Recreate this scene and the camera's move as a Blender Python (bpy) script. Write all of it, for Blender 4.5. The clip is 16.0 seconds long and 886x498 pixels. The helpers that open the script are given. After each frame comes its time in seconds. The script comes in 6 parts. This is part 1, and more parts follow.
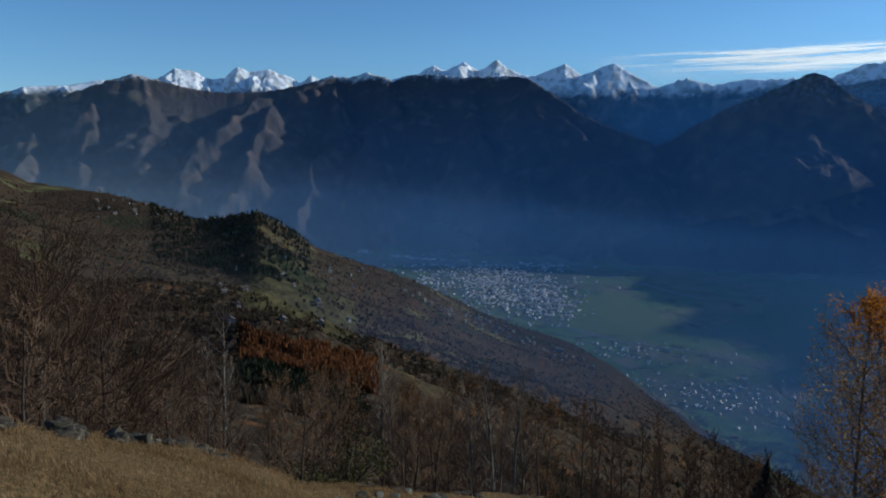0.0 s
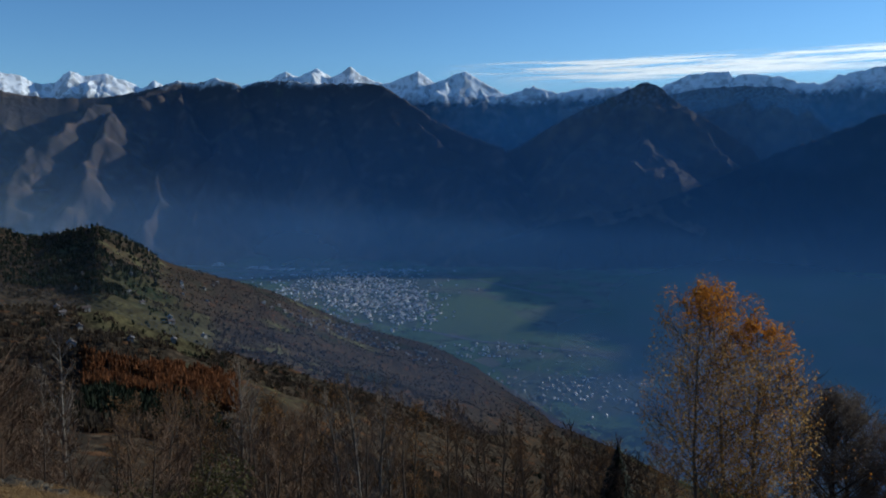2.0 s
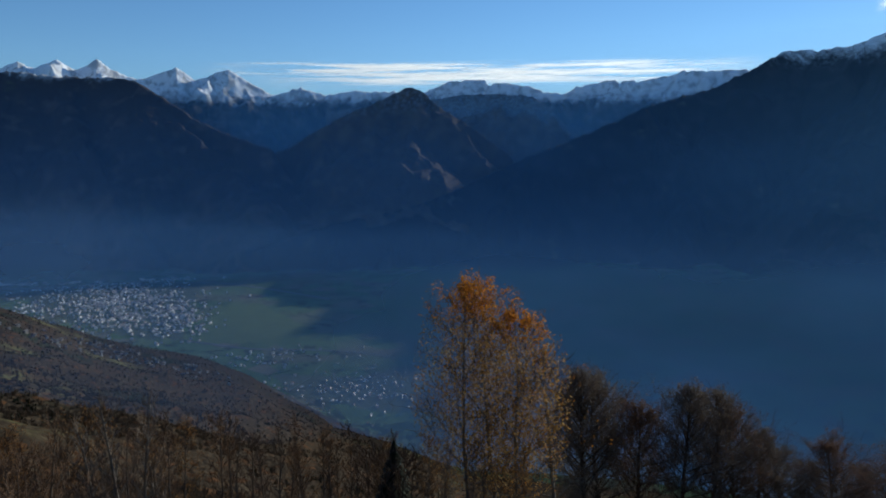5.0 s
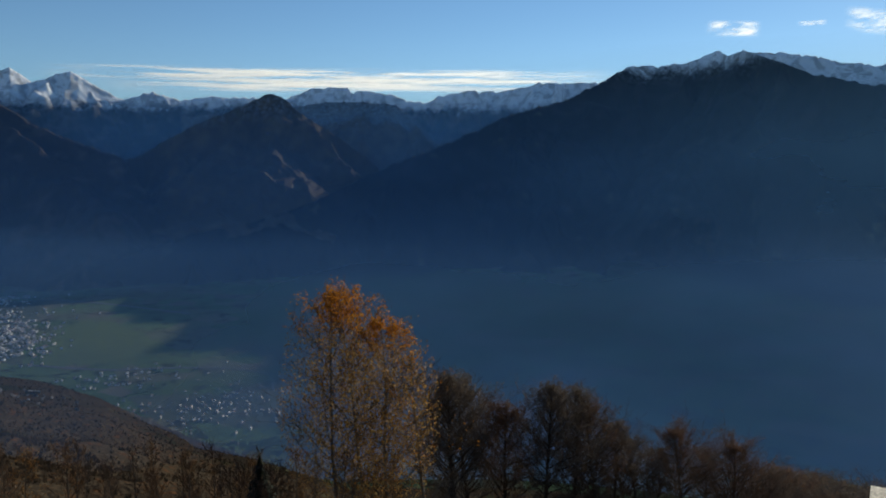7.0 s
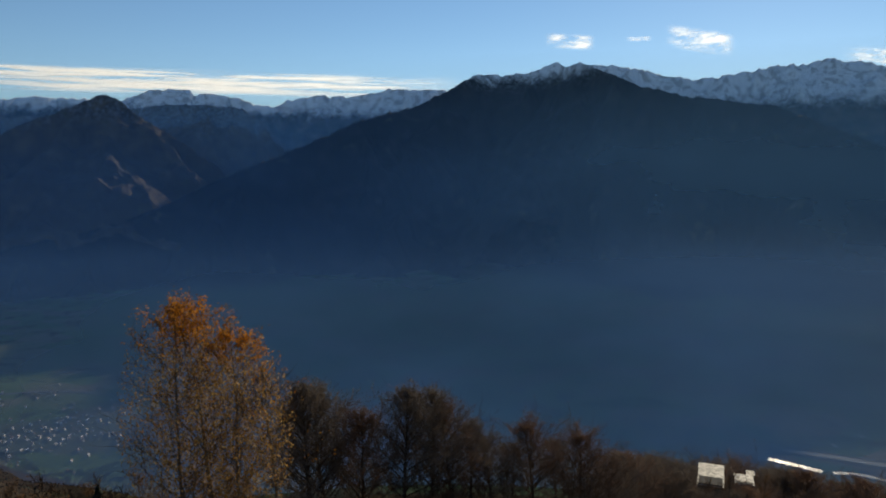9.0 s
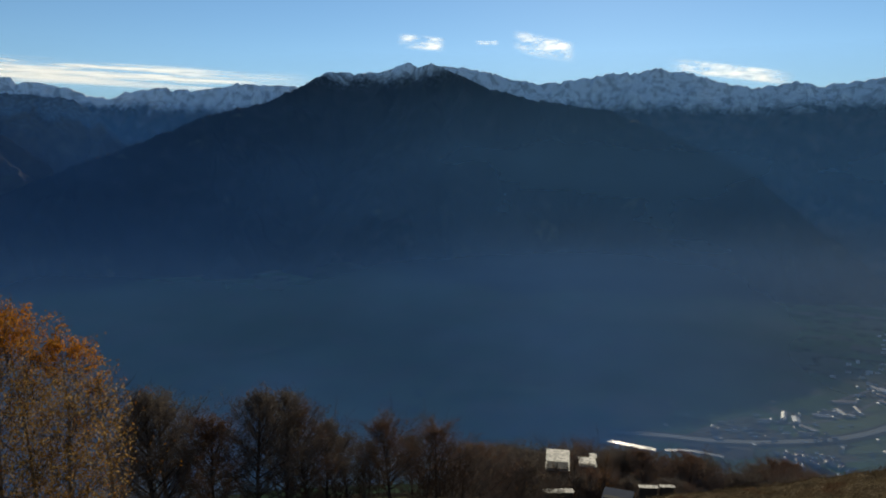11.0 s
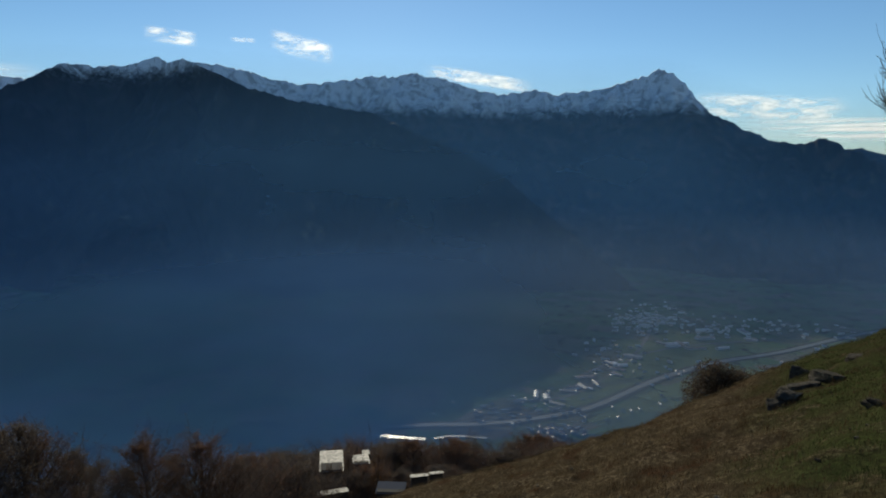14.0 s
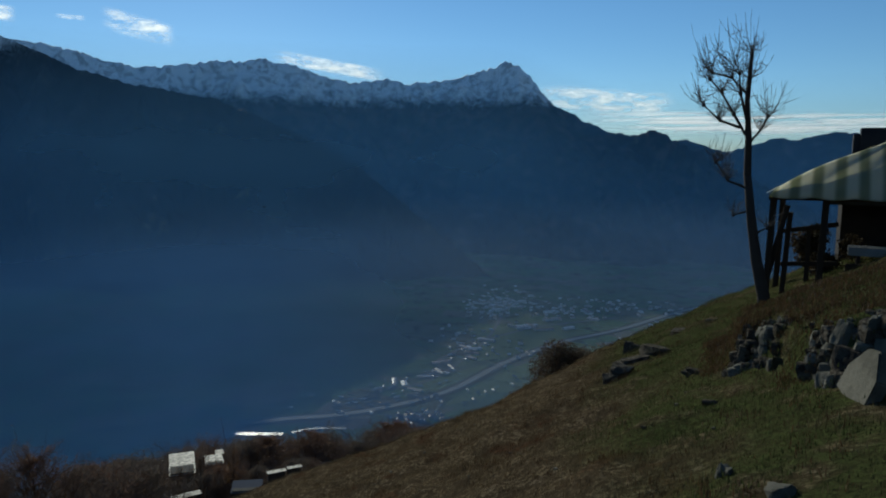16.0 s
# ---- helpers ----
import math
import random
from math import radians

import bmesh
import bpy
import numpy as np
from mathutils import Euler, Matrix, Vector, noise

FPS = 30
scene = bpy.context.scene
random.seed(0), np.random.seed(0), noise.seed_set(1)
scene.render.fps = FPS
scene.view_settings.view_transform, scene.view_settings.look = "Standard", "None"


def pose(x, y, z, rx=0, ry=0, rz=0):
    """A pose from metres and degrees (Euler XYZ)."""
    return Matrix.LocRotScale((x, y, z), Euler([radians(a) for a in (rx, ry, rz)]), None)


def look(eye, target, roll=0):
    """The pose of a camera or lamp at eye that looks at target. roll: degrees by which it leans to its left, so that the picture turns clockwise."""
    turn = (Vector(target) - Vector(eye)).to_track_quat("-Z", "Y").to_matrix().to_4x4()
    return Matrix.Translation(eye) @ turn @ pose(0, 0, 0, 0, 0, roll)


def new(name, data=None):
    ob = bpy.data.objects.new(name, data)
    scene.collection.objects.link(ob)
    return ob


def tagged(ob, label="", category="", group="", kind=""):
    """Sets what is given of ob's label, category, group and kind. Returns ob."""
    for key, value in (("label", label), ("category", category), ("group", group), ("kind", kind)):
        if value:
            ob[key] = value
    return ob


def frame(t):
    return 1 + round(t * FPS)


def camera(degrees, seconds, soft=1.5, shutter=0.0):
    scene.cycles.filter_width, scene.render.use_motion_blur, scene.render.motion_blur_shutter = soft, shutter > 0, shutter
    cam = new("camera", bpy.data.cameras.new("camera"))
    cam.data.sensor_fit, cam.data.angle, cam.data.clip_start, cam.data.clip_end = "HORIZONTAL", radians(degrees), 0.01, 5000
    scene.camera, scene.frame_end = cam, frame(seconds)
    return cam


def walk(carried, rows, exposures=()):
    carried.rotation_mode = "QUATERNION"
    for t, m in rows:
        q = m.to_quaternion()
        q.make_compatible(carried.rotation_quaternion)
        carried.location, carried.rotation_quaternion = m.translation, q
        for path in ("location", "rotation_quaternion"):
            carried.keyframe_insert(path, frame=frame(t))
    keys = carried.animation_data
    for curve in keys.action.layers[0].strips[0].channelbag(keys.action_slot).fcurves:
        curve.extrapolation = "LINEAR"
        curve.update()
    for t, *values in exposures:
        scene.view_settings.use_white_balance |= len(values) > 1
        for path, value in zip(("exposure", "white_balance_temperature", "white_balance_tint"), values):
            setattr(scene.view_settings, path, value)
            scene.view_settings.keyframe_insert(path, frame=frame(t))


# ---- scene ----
# ---------------------------------------------------------------- camera
cam = camera(62.7, 16.0, soft=1.9)
EYE = 1.6          # eye height over the meadow
ARM = 0.5          # the camera swings round the holder at arm's length
# seconds, yaw, pitch, roll
TURNS = [
    (0.0, 0.00, -8.10, -0.10),
    (0.5, -2.73, -7.97, -0.38),
    (1.0, -5.81, -7.81, -0.05),
    (1.5, -8.15, -7.54, -0.37),
    (2.0, -11.08, -7.65, -0.67),
    (2.5, -14.63, -8.01, -0.81),
    (3.0, -18.13, -7.95, -0.62),
    (3.5, -20.50, -7.62, -0.67),
    (4.0, -23.68, -7.83, -0.45),
    (6.5, -36.29, -6.85, -0.38),
    (7.0, -39.53, -7.05, -0.16),
    (7.5, -42.31, -7.14, 0.04),
    (8.0, -45.21, -7.32, -0.03),
    (8.5, -48.28, -6.93, -0.14),
    (9.0, -51.07, -6.66, -0.14),
    (11.5, -65.86, -6.82, 0.34),
    (12.0, -69.23, -6.88, 0.11),
    (12.5, -72.01, -6.82, 0.40),
    (13.0, -74.72, -6.89, 0.28),
    (13.5, -77.57, -6.71, 0.22),
    (14.0, -80.91, -6.49, 0.41),
    (14.5, -83.94, -6.91, 0.61),
    (15.0, -86.84, -7.44, 0.87),
    (15.5, -89.84, -7.53, 0.66),
    (16.0, -92.36, -7.25, 0.60),
]
walk(cam, [(t, pose(-ARM * math.sin(radians(yaw)), ARM * math.cos(radians(yaw)), EYE, 90 + pitch, 0, yaw) @ pose(0, 0, 0, 0, 0, roll))
           for t, yaw, pitch, roll in TURNS],
     exposures=[(0, 0.09, 5050, 2), (4, 0.09, 5150, 3), (6.5, 0.08, 5700, 3), (7.5, 0.02, 6150, 4), (8.5, 0.08, 6350, 6), (12.5, 0.05, 5950, 2), (14, -0.03, 5900, 2), (15, -0.13, 5900, 1), (16, -0.25, 5300, -2)])

# ---------------------------------------------------------------- sun and sky
# Bearings are degrees to the right of the first view (the +y axis).
SUN_BEARING, SUN_HEIGHT = 75.0, 17.8


def toward(bearing, height=0.0):
    b, h = radians(bearing), radians(height)
    return Vector((math.sin(b) * math.cos(h), math.cos(b) * math.cos(h), math.sin(h)))


world = bpy.data.worlds.new("sky")
scene.world = world
world.use_nodes = True
wn = world.node_tree
wn.nodes.clear()
sky = wn.nodes.new("ShaderNodeTexSky")
sky.sky_type = "NISHITA"
sky.sun_disc = False
sky.sun_elevation = radians(SUN_HEIGHT)
sky.sun_rotation = radians(SUN_BEARING)
sky.altitude = 1100
sky.air_density, sky.dust_density, sky.ozone_density = 1.0, 0.06, 3.4
back = wn.nodes.new("ShaderNodeBackground")
back.inputs["Strength"].default_value = 0.091
wout = wn.nodes.new("ShaderNodeOutputWorld")
wn.links.new(sky.outputs[0], back.inputs["Color"])
wn.links.new(back.outputs[0], wout.inputs["Surface"])

sun_data = bpy.data.lights.new("sun", "SUN")
sun_data.energy, sun_data.angle, sun_data.color = 4.0, radians(0.55), (1.0, 0.85, 0.64)
sun = new("sun", sun_data)
sun.matrix_world = look(toward(SUN_BEARING, SUN_HEIGHT) * 100, (0, 0, 0))


# ---------------------------------------------------------------- materials
class Mat:
    """A small hand for node materials."""

    def __init__(self, name):
        self.m = bpy.data.materials.new(name)
        self.m.use_nodes = True
        self.t = self.m.node_tree
        self.t.nodes.clear()
        self.out = self.t.nodes.new("ShaderNodeOutputMaterial")
        self.geo = self.t.nodes.new("ShaderNodeNewGeometry")

    def node(self, kind, **values):
        n = self.t.nodes.new(kind)
        for key, v in values.items():
            n.inputs[key.replace("_", " ")].default_value = v
        return n

    def link(self, a, b):
        self.t.links.new(a, b)

    def noise(self, scale, detail=4.0, rough=0.55, stretch=None, source=None):
        n = self.node("ShaderNodeTexNoise", Scale=scale, Detail=detail, Roughness=rough)
        src = source if source else self.geo.outputs["Position"]
        if stretch:
            mul = self.t.nodes.new("ShaderNodeVectorMath")
            mul.operation = "MULTIPLY"
            mul.inputs[1].default_value = stretch
            self.link(src, mul.inputs[0])
            src = mul.outputs[0]
        self.link(src, n.inputs["Vector"])
        return n.outputs["Fac"]

    def ramp(self, fac, stops):
        n = self.t.nodes.new("ShaderNodeValToRGB")
        e = n.color_ramp.elements
        while len(e) < len(stops):
            e.new(0.5)
        for el, (p, c) in zip(e, stops):
            el.position = p
            el.color = (*c, 1) if len(c) == 3 else c
        self.link(fac, n.inputs[0])
        return n.outputs["Color"]

    def step(self, fac, a, b, lo=0.0, hi=1.0):
        n = self.t.nodes.new("ShaderNodeMapRange")
        n.interpolation_type = "SMOOTHSTEP"
        for i, v in zip((1, 2, 3, 4), (a, b, lo, hi)):
            n.inputs[i].default_value = v
        self.link(fac, n.inputs[0])
        return n.outputs[0]

    def mix(self, fac, a, b):
        n = self.t.nodes.new("ShaderNodeMix")
        n.data_type = "RGBA"
        for s, v in ((0, fac), (6, a), (7, b)):
            if hasattr(v, "is_linked"):
                self.link(v, n.inputs[s])
            else:
                n.inputs[s].default_value = (*v, 1) if isinstance(v, tuple) else v
        return n.outputs[2]

    def math(self, op, a, b=0.0):
        n = self.t.nodes.new("ShaderNodeMath")
        n.operation = op
        for i, v in enumerate((a, b)):
            if hasattr(v, "is_linked"):
                self.link(v, n.inputs[i])
            else:
                n.inputs[i].default_value = v
        return n.outputs[0]

    def axis(self, name, source=None):
        n = self.t.nodes.new("ShaderNodeSeparateXYZ")
        self.link(source if source else self.geo.outputs["Position"], n.inputs[0])
        return n.outputs[name]

    def random(self):
        return self.t.nodes.new("ShaderNodeObjectInfo").outputs["Random"]

    def island(self):
        return self.geo.outputs["Random Per Island"]

    def finish(self, color, rough=0.85, bump=None, strength=0.4, depth=0.02, metal=0.0, through_light=0.0, spec=0.25):
        p = self.node("ShaderNodeBsdfPrincipled", Roughness=rough, Metallic=metal)
        p.inputs["Specular IOR Level"].default_value = spec
        if isinstance(color, tuple):
            p.inputs["Base Color"].default_value = (*color, 1)
        else:
            self.link(color, p.inputs["Base Color"])
        if bump is not None:
            b = self.node("ShaderNodeBump", Strength=strength, Distance=depth)
            self.link(bump, b.inputs["Height"])
            self.link(b.outputs[0], p.inputs["Normal"])
        shader = p.outputs[0]
        if through_light:
            tr = self.t.nodes.new("ShaderNodeBsdfTranslucent")
            if isinstance(color, tuple):
                tr.inputs["Color"].default_value = (*color, 1)
            else:
                self.link(color, tr.inputs["Color"])
            mx = self.node("ShaderNodeMixShader", Fac=through_light)
            self.link(shader, mx.inputs[1])
            self.link(tr.outputs[0], mx.inputs[2])
            shader = mx.outputs[0]
        self.link(shader, self.out.inputs["Surface"])
        return self.m


def plain(name, a, b, scale=3.0, rough=0.8, bump=0.3, depth=0.01, through_light=0.0, vary=True):
    """Two tones by noise, some shift from piece to piece, fine relief."""
    k = Mat(name)
    c = k.mix(k.noise(scale, 5), a, b)
    if vary:
        dark = tuple(v * 0.72 for v in b)
        c = k.mix(k.math("MULTIPLY", k.random(), 0.6), c, dark)
    return k.finish(c, rough, k.noise(scale * 6, 4), bump, depth, through_light=through_light, spec=0.08)


def mountain_material(name, snow_from, snow_full, forest_to, cover=0.12, relief_depth=9.0, earth=(0.07, 0.056, 0.046), wood=(0.017, 0.026, 0.028)):
    k = Mat(name)
    z = k.axis("Z")
    n_big, n_mid, n_fine = k.noise(0.0028, 6, 0.6), k.noise(0.011, 6, 0.62), k.noise(0.05, 5, 0.65)
    up = k.axis("Z", k.geo.outputs["Normal"])
    # conifers, then brown grass and larch, then rock
    ground = k.mix(k.step(n_mid, 0.40, 0.62), wood, earth)
    rock = k.mix(n_fine, (0.085, 0.085, 0.09), (0.24, 0.225, 0.21))
    lift = k.math("ADD", z, k.math("MULTIPLY", k.math("SUBTRACT", n_big, 0.5), 260.0))
    forest = k.mix(k.step(n_mid, 0.47, 0.70), wood, ground)
    c = k.mix(k.step(lift, forest_to - 120, forest_to + 120), forest, ground)
    c = k.mix(k.math("MULTIPLY", k.step(lift, forest_to + 60, forest_to + 240), k.step(n_fine, 0.42, 0.6)), c, rock)
    # meadow strips and scars
    c = k.mix(k.math("MULTIPLY", k.step(k.noise(0.007, 3), 0.62, 0.70), k.step(n_fine, 0.45, 0.6)), c, (0.085, 0.078, 0.045))
    line = k.math("ADD", z, k.math("MULTIPLY", k.math("SUBTRACT", n_mid, 0.5), 190.0))
    line = k.math("ADD", line, k.math("MULTIPLY", k.math("SUBTRACT", n_fine, 0.5), 70.0))
    bare = k.step(k.noise(0.02, 6, 0.7, (1, 1, 0.35)), 0.60, 0.50)
    snow = k.math("MULTIPLY", k.math("MULTIPLY", k.step(line, snow_from, snow_full), k.step(up, -0.1, 0.15)), k.math("MAXIMUM", bare, cover))
    c = k.mix(snow, c, (0.88, 0.89, 0.91))
    return k.finish(c, 0.9, n_fine, 0.9, relief_depth, spec=0.1)


M_FAR = mountain_material("far_snow_range", 275, 365, 150, 0.55, 3.0, earth=(0.10, 0.085, 0.075))
M_LEFT = mountain_material("forested_ridge", 345, 430, 420, earth=(0.108, 0.078, 0.062), wood=(0.054, 0.046, 0.042))
M_MID = mountain_material("valley_peak", 330, 420, 60, earth=(0.12, 0.092, 0.062), wood=(0.072, 0.06, 0.048))
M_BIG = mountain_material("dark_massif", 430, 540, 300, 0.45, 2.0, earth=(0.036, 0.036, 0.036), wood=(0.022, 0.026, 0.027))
M_SNOWY = mountain_material("snowy_range", 285, 400, 170, 0.55, 6.0)
M_PALE = mountain_material("pale_range", 500, 600, 200)

# hill, valley floor and meadow in one
k = Mat("hillside_ground")
pos = k.geo.outputs["Position"]
flat = k.t.nodes.new("ShaderNodeVectorMath")
flat.operation = "MULTIPLY"
flat.inputs[1].default_value = (1, 1, 0)
k.link(pos, flat.inputs[0])
length = k.t.nodes.new("ShaderNodeVectorMath")
length.operation = "LENGTH"
k.link(flat.outputs[0], length.inputs[0])
far = length.outputs["Value"]
g1, g2, g3, g4 = k.noise(0.35, 6, 0.6), k.noise(2.2, 6, 0.65), k.noise(14, 5, 0.7), k.noise(0.02, 5)
dry = k.mix(g2, (0.15, 0.092, 0.042), (0.29, 0.19, 0.09))
dry = k.mix(k.step(g3, 0.42, 0.62), (0.10, 0.07, 0.032), dry)
green = k.mix(g2, (0.040, 0.050, 0.016), (0.082, 0.090, 0.030))
green = k.mix(k.step(g3, 0.40, 0.65), (0.040, 0.040, 0.016), green)
brown = k.mix(k.step(g2, 0.36, 0.62), (0.060, 0.045, 0.026), (0.160, 0.121, 0.070))
brown = k.mix(k.step(k.noise(4.5, 5, 0.7), 0.56, 0.66), brown, (0.205, 0.158, 0.10))
brown = k.mix(k.step(k.noise(1.4, 4, 0.6), 0.55, 0.66), brown, (0.072, 0.036, 0.019))
brown = k.mix(k.step(g3, 0.44, 0.62), (0.05, 0.036, 0.021), brown)
side = k.step(k.axis("X"), 0.5, 3.0)


def shelf(k):
    """1 on the green shelf of the right-hand meadow, 0 on the brown slope below it."""
    s = k.math("SUBTRACT", -0.5, k.math("ADD", k.axis("Y"), k.math("MULTIPLY", k.axis("X"), 0.27)))
    s = k.math("ADD", s, k.math("MULTIPLY", k.math("SUBTRACT", k.noise(0.55, 4), 0.5), 4.5))
    return k.step(s, -1.2, 0.5)


turf_side = k.mix(shelf(k), brown, green)
turf_side = k.mix(k.math("MULTIPLY", k.step(k.noise(1.1, 4), 0.50, 0.64), 0.8), turf_side, brown)
turf = k.mix(side, dry, turf_side)
turf = k.mix(k.math("MULTIPLY", side, k.step(far, 26, 48)), turf, k.mix(g1, (0.060, 0.044, 0.024), (0.105, 0.078, 0.042)))
# hillside: brown woods, pastures, darker fir stands
h1, h2, h3 = k.noise(0.006, 5, 0.6), k.noise(0.03, 6, 0.65), k.noise(0.16, 4, 0.7)
hill = k.mix(h2, (0.045, 0.034, 0.023), (0.078, 0.058, 0.038))
hill = k.mix(k.math("MULTIPLY", k.step(h1, 0.50, 0.62), k.step(h2, 0.38, 0.55)), hill, (0.125, 0.118, 0.05))
crown = k.node("ShaderNodeTexVoronoi", Scale=0.23)
k.link(pos, crown.inputs["Vector"])
tops = k.step(crown.outputs["Distance"], 0.75, 0.1)
lot = k.axis("X", crown.outputs["Color"])
canopy = k.mix(k.math("MULTIPLY", tops, k.math("ADD", 0.25, lot)), (0.042, 0.032, 0.022), (0.082, 0.061, 0.040))
canopy = k.mix(k.step(k.axis("Y", crown.outputs["Color"]), 0.86, 0.93), canopy, (0.085, 0.045, 0.023))
px, py = k.axis("X"), k.axis("Y")
pv = k.math("DIVIDE", k.math("SUBTRACT", py, 585.0), 190.0)
pu = k.math("DIVIDE", k.math("ADD", k.math("ADD", px, 118.0), k.math("MULTIPLY", pv, 34.0)), 46.0)
ring = k.math("ADD", k.math("MULTIPLY", pu, pu), k.math("MULTIPLY", pv, pv))
terrace = k.step(k.math("ADD", ring, k.math("MULTIPLY", k.math("SUBTRACT", h2, 0.5), 1.6)), 1.25, 0.75)
olive = k.mix(k.step(k.noise(0.05, 5, 0.65, (1, 1, 4)), 0.40, 0.60), (0.046, 0.039, 0.021), (0.080, 0.069, 0.034))
open_land = k.math("MULTIPLY", k.step(h1, 0.52, 0.64), k.step(h2, 0.38, 0.55))
hill = k.mix(terrace, k.mix(open_land, canopy, hill), olive)
hill = k.mix(k.math("MULTIPLY", k.step(k.noise(0.009, 4), 0.56, 0.66), k.step(h3, 0.35, 0.6)), hill, (0.022, 0.03, 0.016))
# valley floor: fields, hedges
v1 = k.node("ShaderNodeTexVoronoi", Scale=0.012)
k.link(pos, v1.inputs["Vector"])
fields = k.ramp(k.axis("X", v1.outputs["Color"]), [(0.0, (0.085, 0.125, 0.06)), (0.35, (0.12, 0.165, 0.08)), (0.6, (0.14, 0.15, 0.095)), (0.8, (0.165, 0.15, 0.11)), (1.0, (0.10, 0.14, 0.066))])
fields = k.mix(k.step(k.noise(0.02, 6, 0.7), 0.52, 0.64), fields, (0.045, 0.05, 0.034))
low = k.step(k.axis("Z"), -449.0, -436.0)
wide = k.mix(low, fields, hill)
field_way = k.step(k.math("DIVIDE", k.axis("X"), far), 0.74, 0.82)
c = k.mix(k.step(k.math("SUBTRACT", far, k.math("MULTIPLY", field_way, 62.0)), 22, 60), turf, wide)
turf_bump = k.math("MULTIPLY", k.math("ADD", g3, k.math("MULTIPLY", g2, 1.5)), k.step(far, 40, 20, 0.0, 0.05))
wood_bump = k.math("MULTIPLY", k.math("MULTIPLY", tops, k.math("MULTIPLY", low, k.math("SUBTRACT", 1.0, open_land))), k.step(far, 50, 120, 0.0, 0.9))
GROUND = k.finish(c, 1.0, k.math("ADD", turf_bump, wood_bump), 0.9, 1.0, spec=0.0)

BARK = plain("grey_brown_bark", (0.055, 0.042, 0.032), (0.13, 0.105, 0.08), 6, 0.9, 0.6)
DARKBARK = plain("dark_bark", (0.04, 0.031, 0.025), (0.09, 0.07, 0.055), 6, 0.9, 0.6)
BIRCHBARK = plain("pale_birch_bark", (0.07, 0.058, 0.046), (0.24, 0.215, 0.18), 5, 0.8, 0.4)
TWIGS = plain("reddish_brown_twigs", (0.078, 0.047, 0.029), (0.145, 0.093, 0.059), 2, 0.9, 0.2)
GREYTWIGS = plain("pale_grey_twigs", (0.15, 0.118, 0.088), (0.27, 0.215, 0.165), 2, 0.9, 0.2)
PALETWIGS = plain("ochre_twigs", (0.055, 0.036, 0.02), (0.115, 0.078, 0.044), 2, 0.9, 0.2)
DARKTWIGS = plain("dark_twigs", (0.13, 0.10, 0.078), (0.22, 0.175, 0.135), 2, 0.9, 0.2)
k = Mat("pale_grey_slab")
PALESTONE = k.finish(k.mix(k.step(k.noise(2.5, 6, 0.7), 0.35, 0.65), (0.085, 0.078, 0.058), (0.165, 0.15, 0.115)), 0.9, k.noise(18, 6, 0.7), 0.6, 0.02, spec=0.1)
k = Mat("lichened_grey_stone")
face = k.mix(k.noise(3.5, 6, 0.65), (0.045, 0.036, 0.025), (0.15, 0.125, 0.092))
face = k.mix(k.step(k.noise(9, 4), 0.55, 0.68), face, (0.26, 0.225, 0.165))
face = k.mix(k.step(k.noise(2.2, 5), 0.55, 0.7), face, (0.05, 0.043, 0.018))
face = k.mix(k.step(k.noise(6.5, 5, 0.7), 0.52, 0.62), face, (0.022, 0.018, 0.014))
STONE = k.finish(k.mix(k.math("MULTIPLY", k.random(), 0.5), face, (0.05, 0.043, 0.035)), 0.95, k.noise(16, 6, 0.7), 0.9, 0.05, spec=0.03)


def leaf_material(name, stops, through_light=0.45):
    k = Mat(name)
    return k.finish(k.ramp(k.island(), stops), 0.7, through_light=through_light, spec=0.08)


ORANGE = leaf_material("orange_birch_leaves", [(0, (0.30, 0.105, 0.012)), (0.4, (0.48, 0.19, 0.02)), (0.75, (0.62, 0.27, 0.03)), (1, (0.36, 0.20, 0.05))])
RUSTLEAF = leaf_material("faded_brown_leaves", [(0, (0.12, 0.058, 0.02)), (0.5, (0.19, 0.095, 0.034)), (1, (0.27, 0.16, 0.065))])
LARCH = leaf_material("rusty_larch_needles", [(0, (0.11, 0.045, 0.018)), (0.5, (0.20, 0.078, 0.027)), (1, (0.035, 0.02, 0.012))], 0.25)
FIR = leaf_material("dark_fir_needles", [(0, (0.009, 0.013, 0.008)), (0.6, (0.016, 0.021, 0.012)), (1, (0.026, 0.031, 0.016))], 0.1)


def grass_material(name, a, b, c, through_light=0.4):
    k = Mat(name)
    tone = k.mix(k.step(k.noise(0.55, 4), 0.38, 0.62), a, b)
    tone = k.mix(k.step(k.noise(2.4, 4), 0.48, 0.66), tone, c)
    tone = k.mix(k.math("MULTIPLY", k.island(), 0.5), tone, tuple(v * 0.45 for v in a))
    return k.finish(tone, 0.75, through_light=through_light, spec=0.0)


BRUSH = leaf_material("bare_brown_brush", [(0, (0.048, 0.036, 0.025)), (0.5, (0.060, 0.045, 0.031)), (0.9, (0.072, 0.054, 0.036)), (1, (0.09, 0.047, 0.024))], 0.4)
GRASSMAT = grass_material("dry_grass_blades", (0.23, 0.14, 0.062), (0.38, 0.255, 0.13), (0.28, 0.18, 0.075))
k = Mat("green_and_brown_grass_blades")
lush = k.mix(k.step(k.noise(0.9, 4), 0.40, 0.62), (0.040, 0.055, 0.018), (0.090, 0.102, 0.034))
lush = k.mix(k.step(k.noise(3.6, 4), 0.54, 0.66), lush, (0.022, 0.026, 0.011))
dead = k.mix(k.step(k.noise(2.2, 6, 0.65), 0.36, 0.62), (0.060, 0.045, 0.026), (0.160, 0.122, 0.070))
dead = k.mix(k.step(k.noise(4.5, 5, 0.7), 0.56, 0.66), dead, (0.21, 0.162, 0.104))
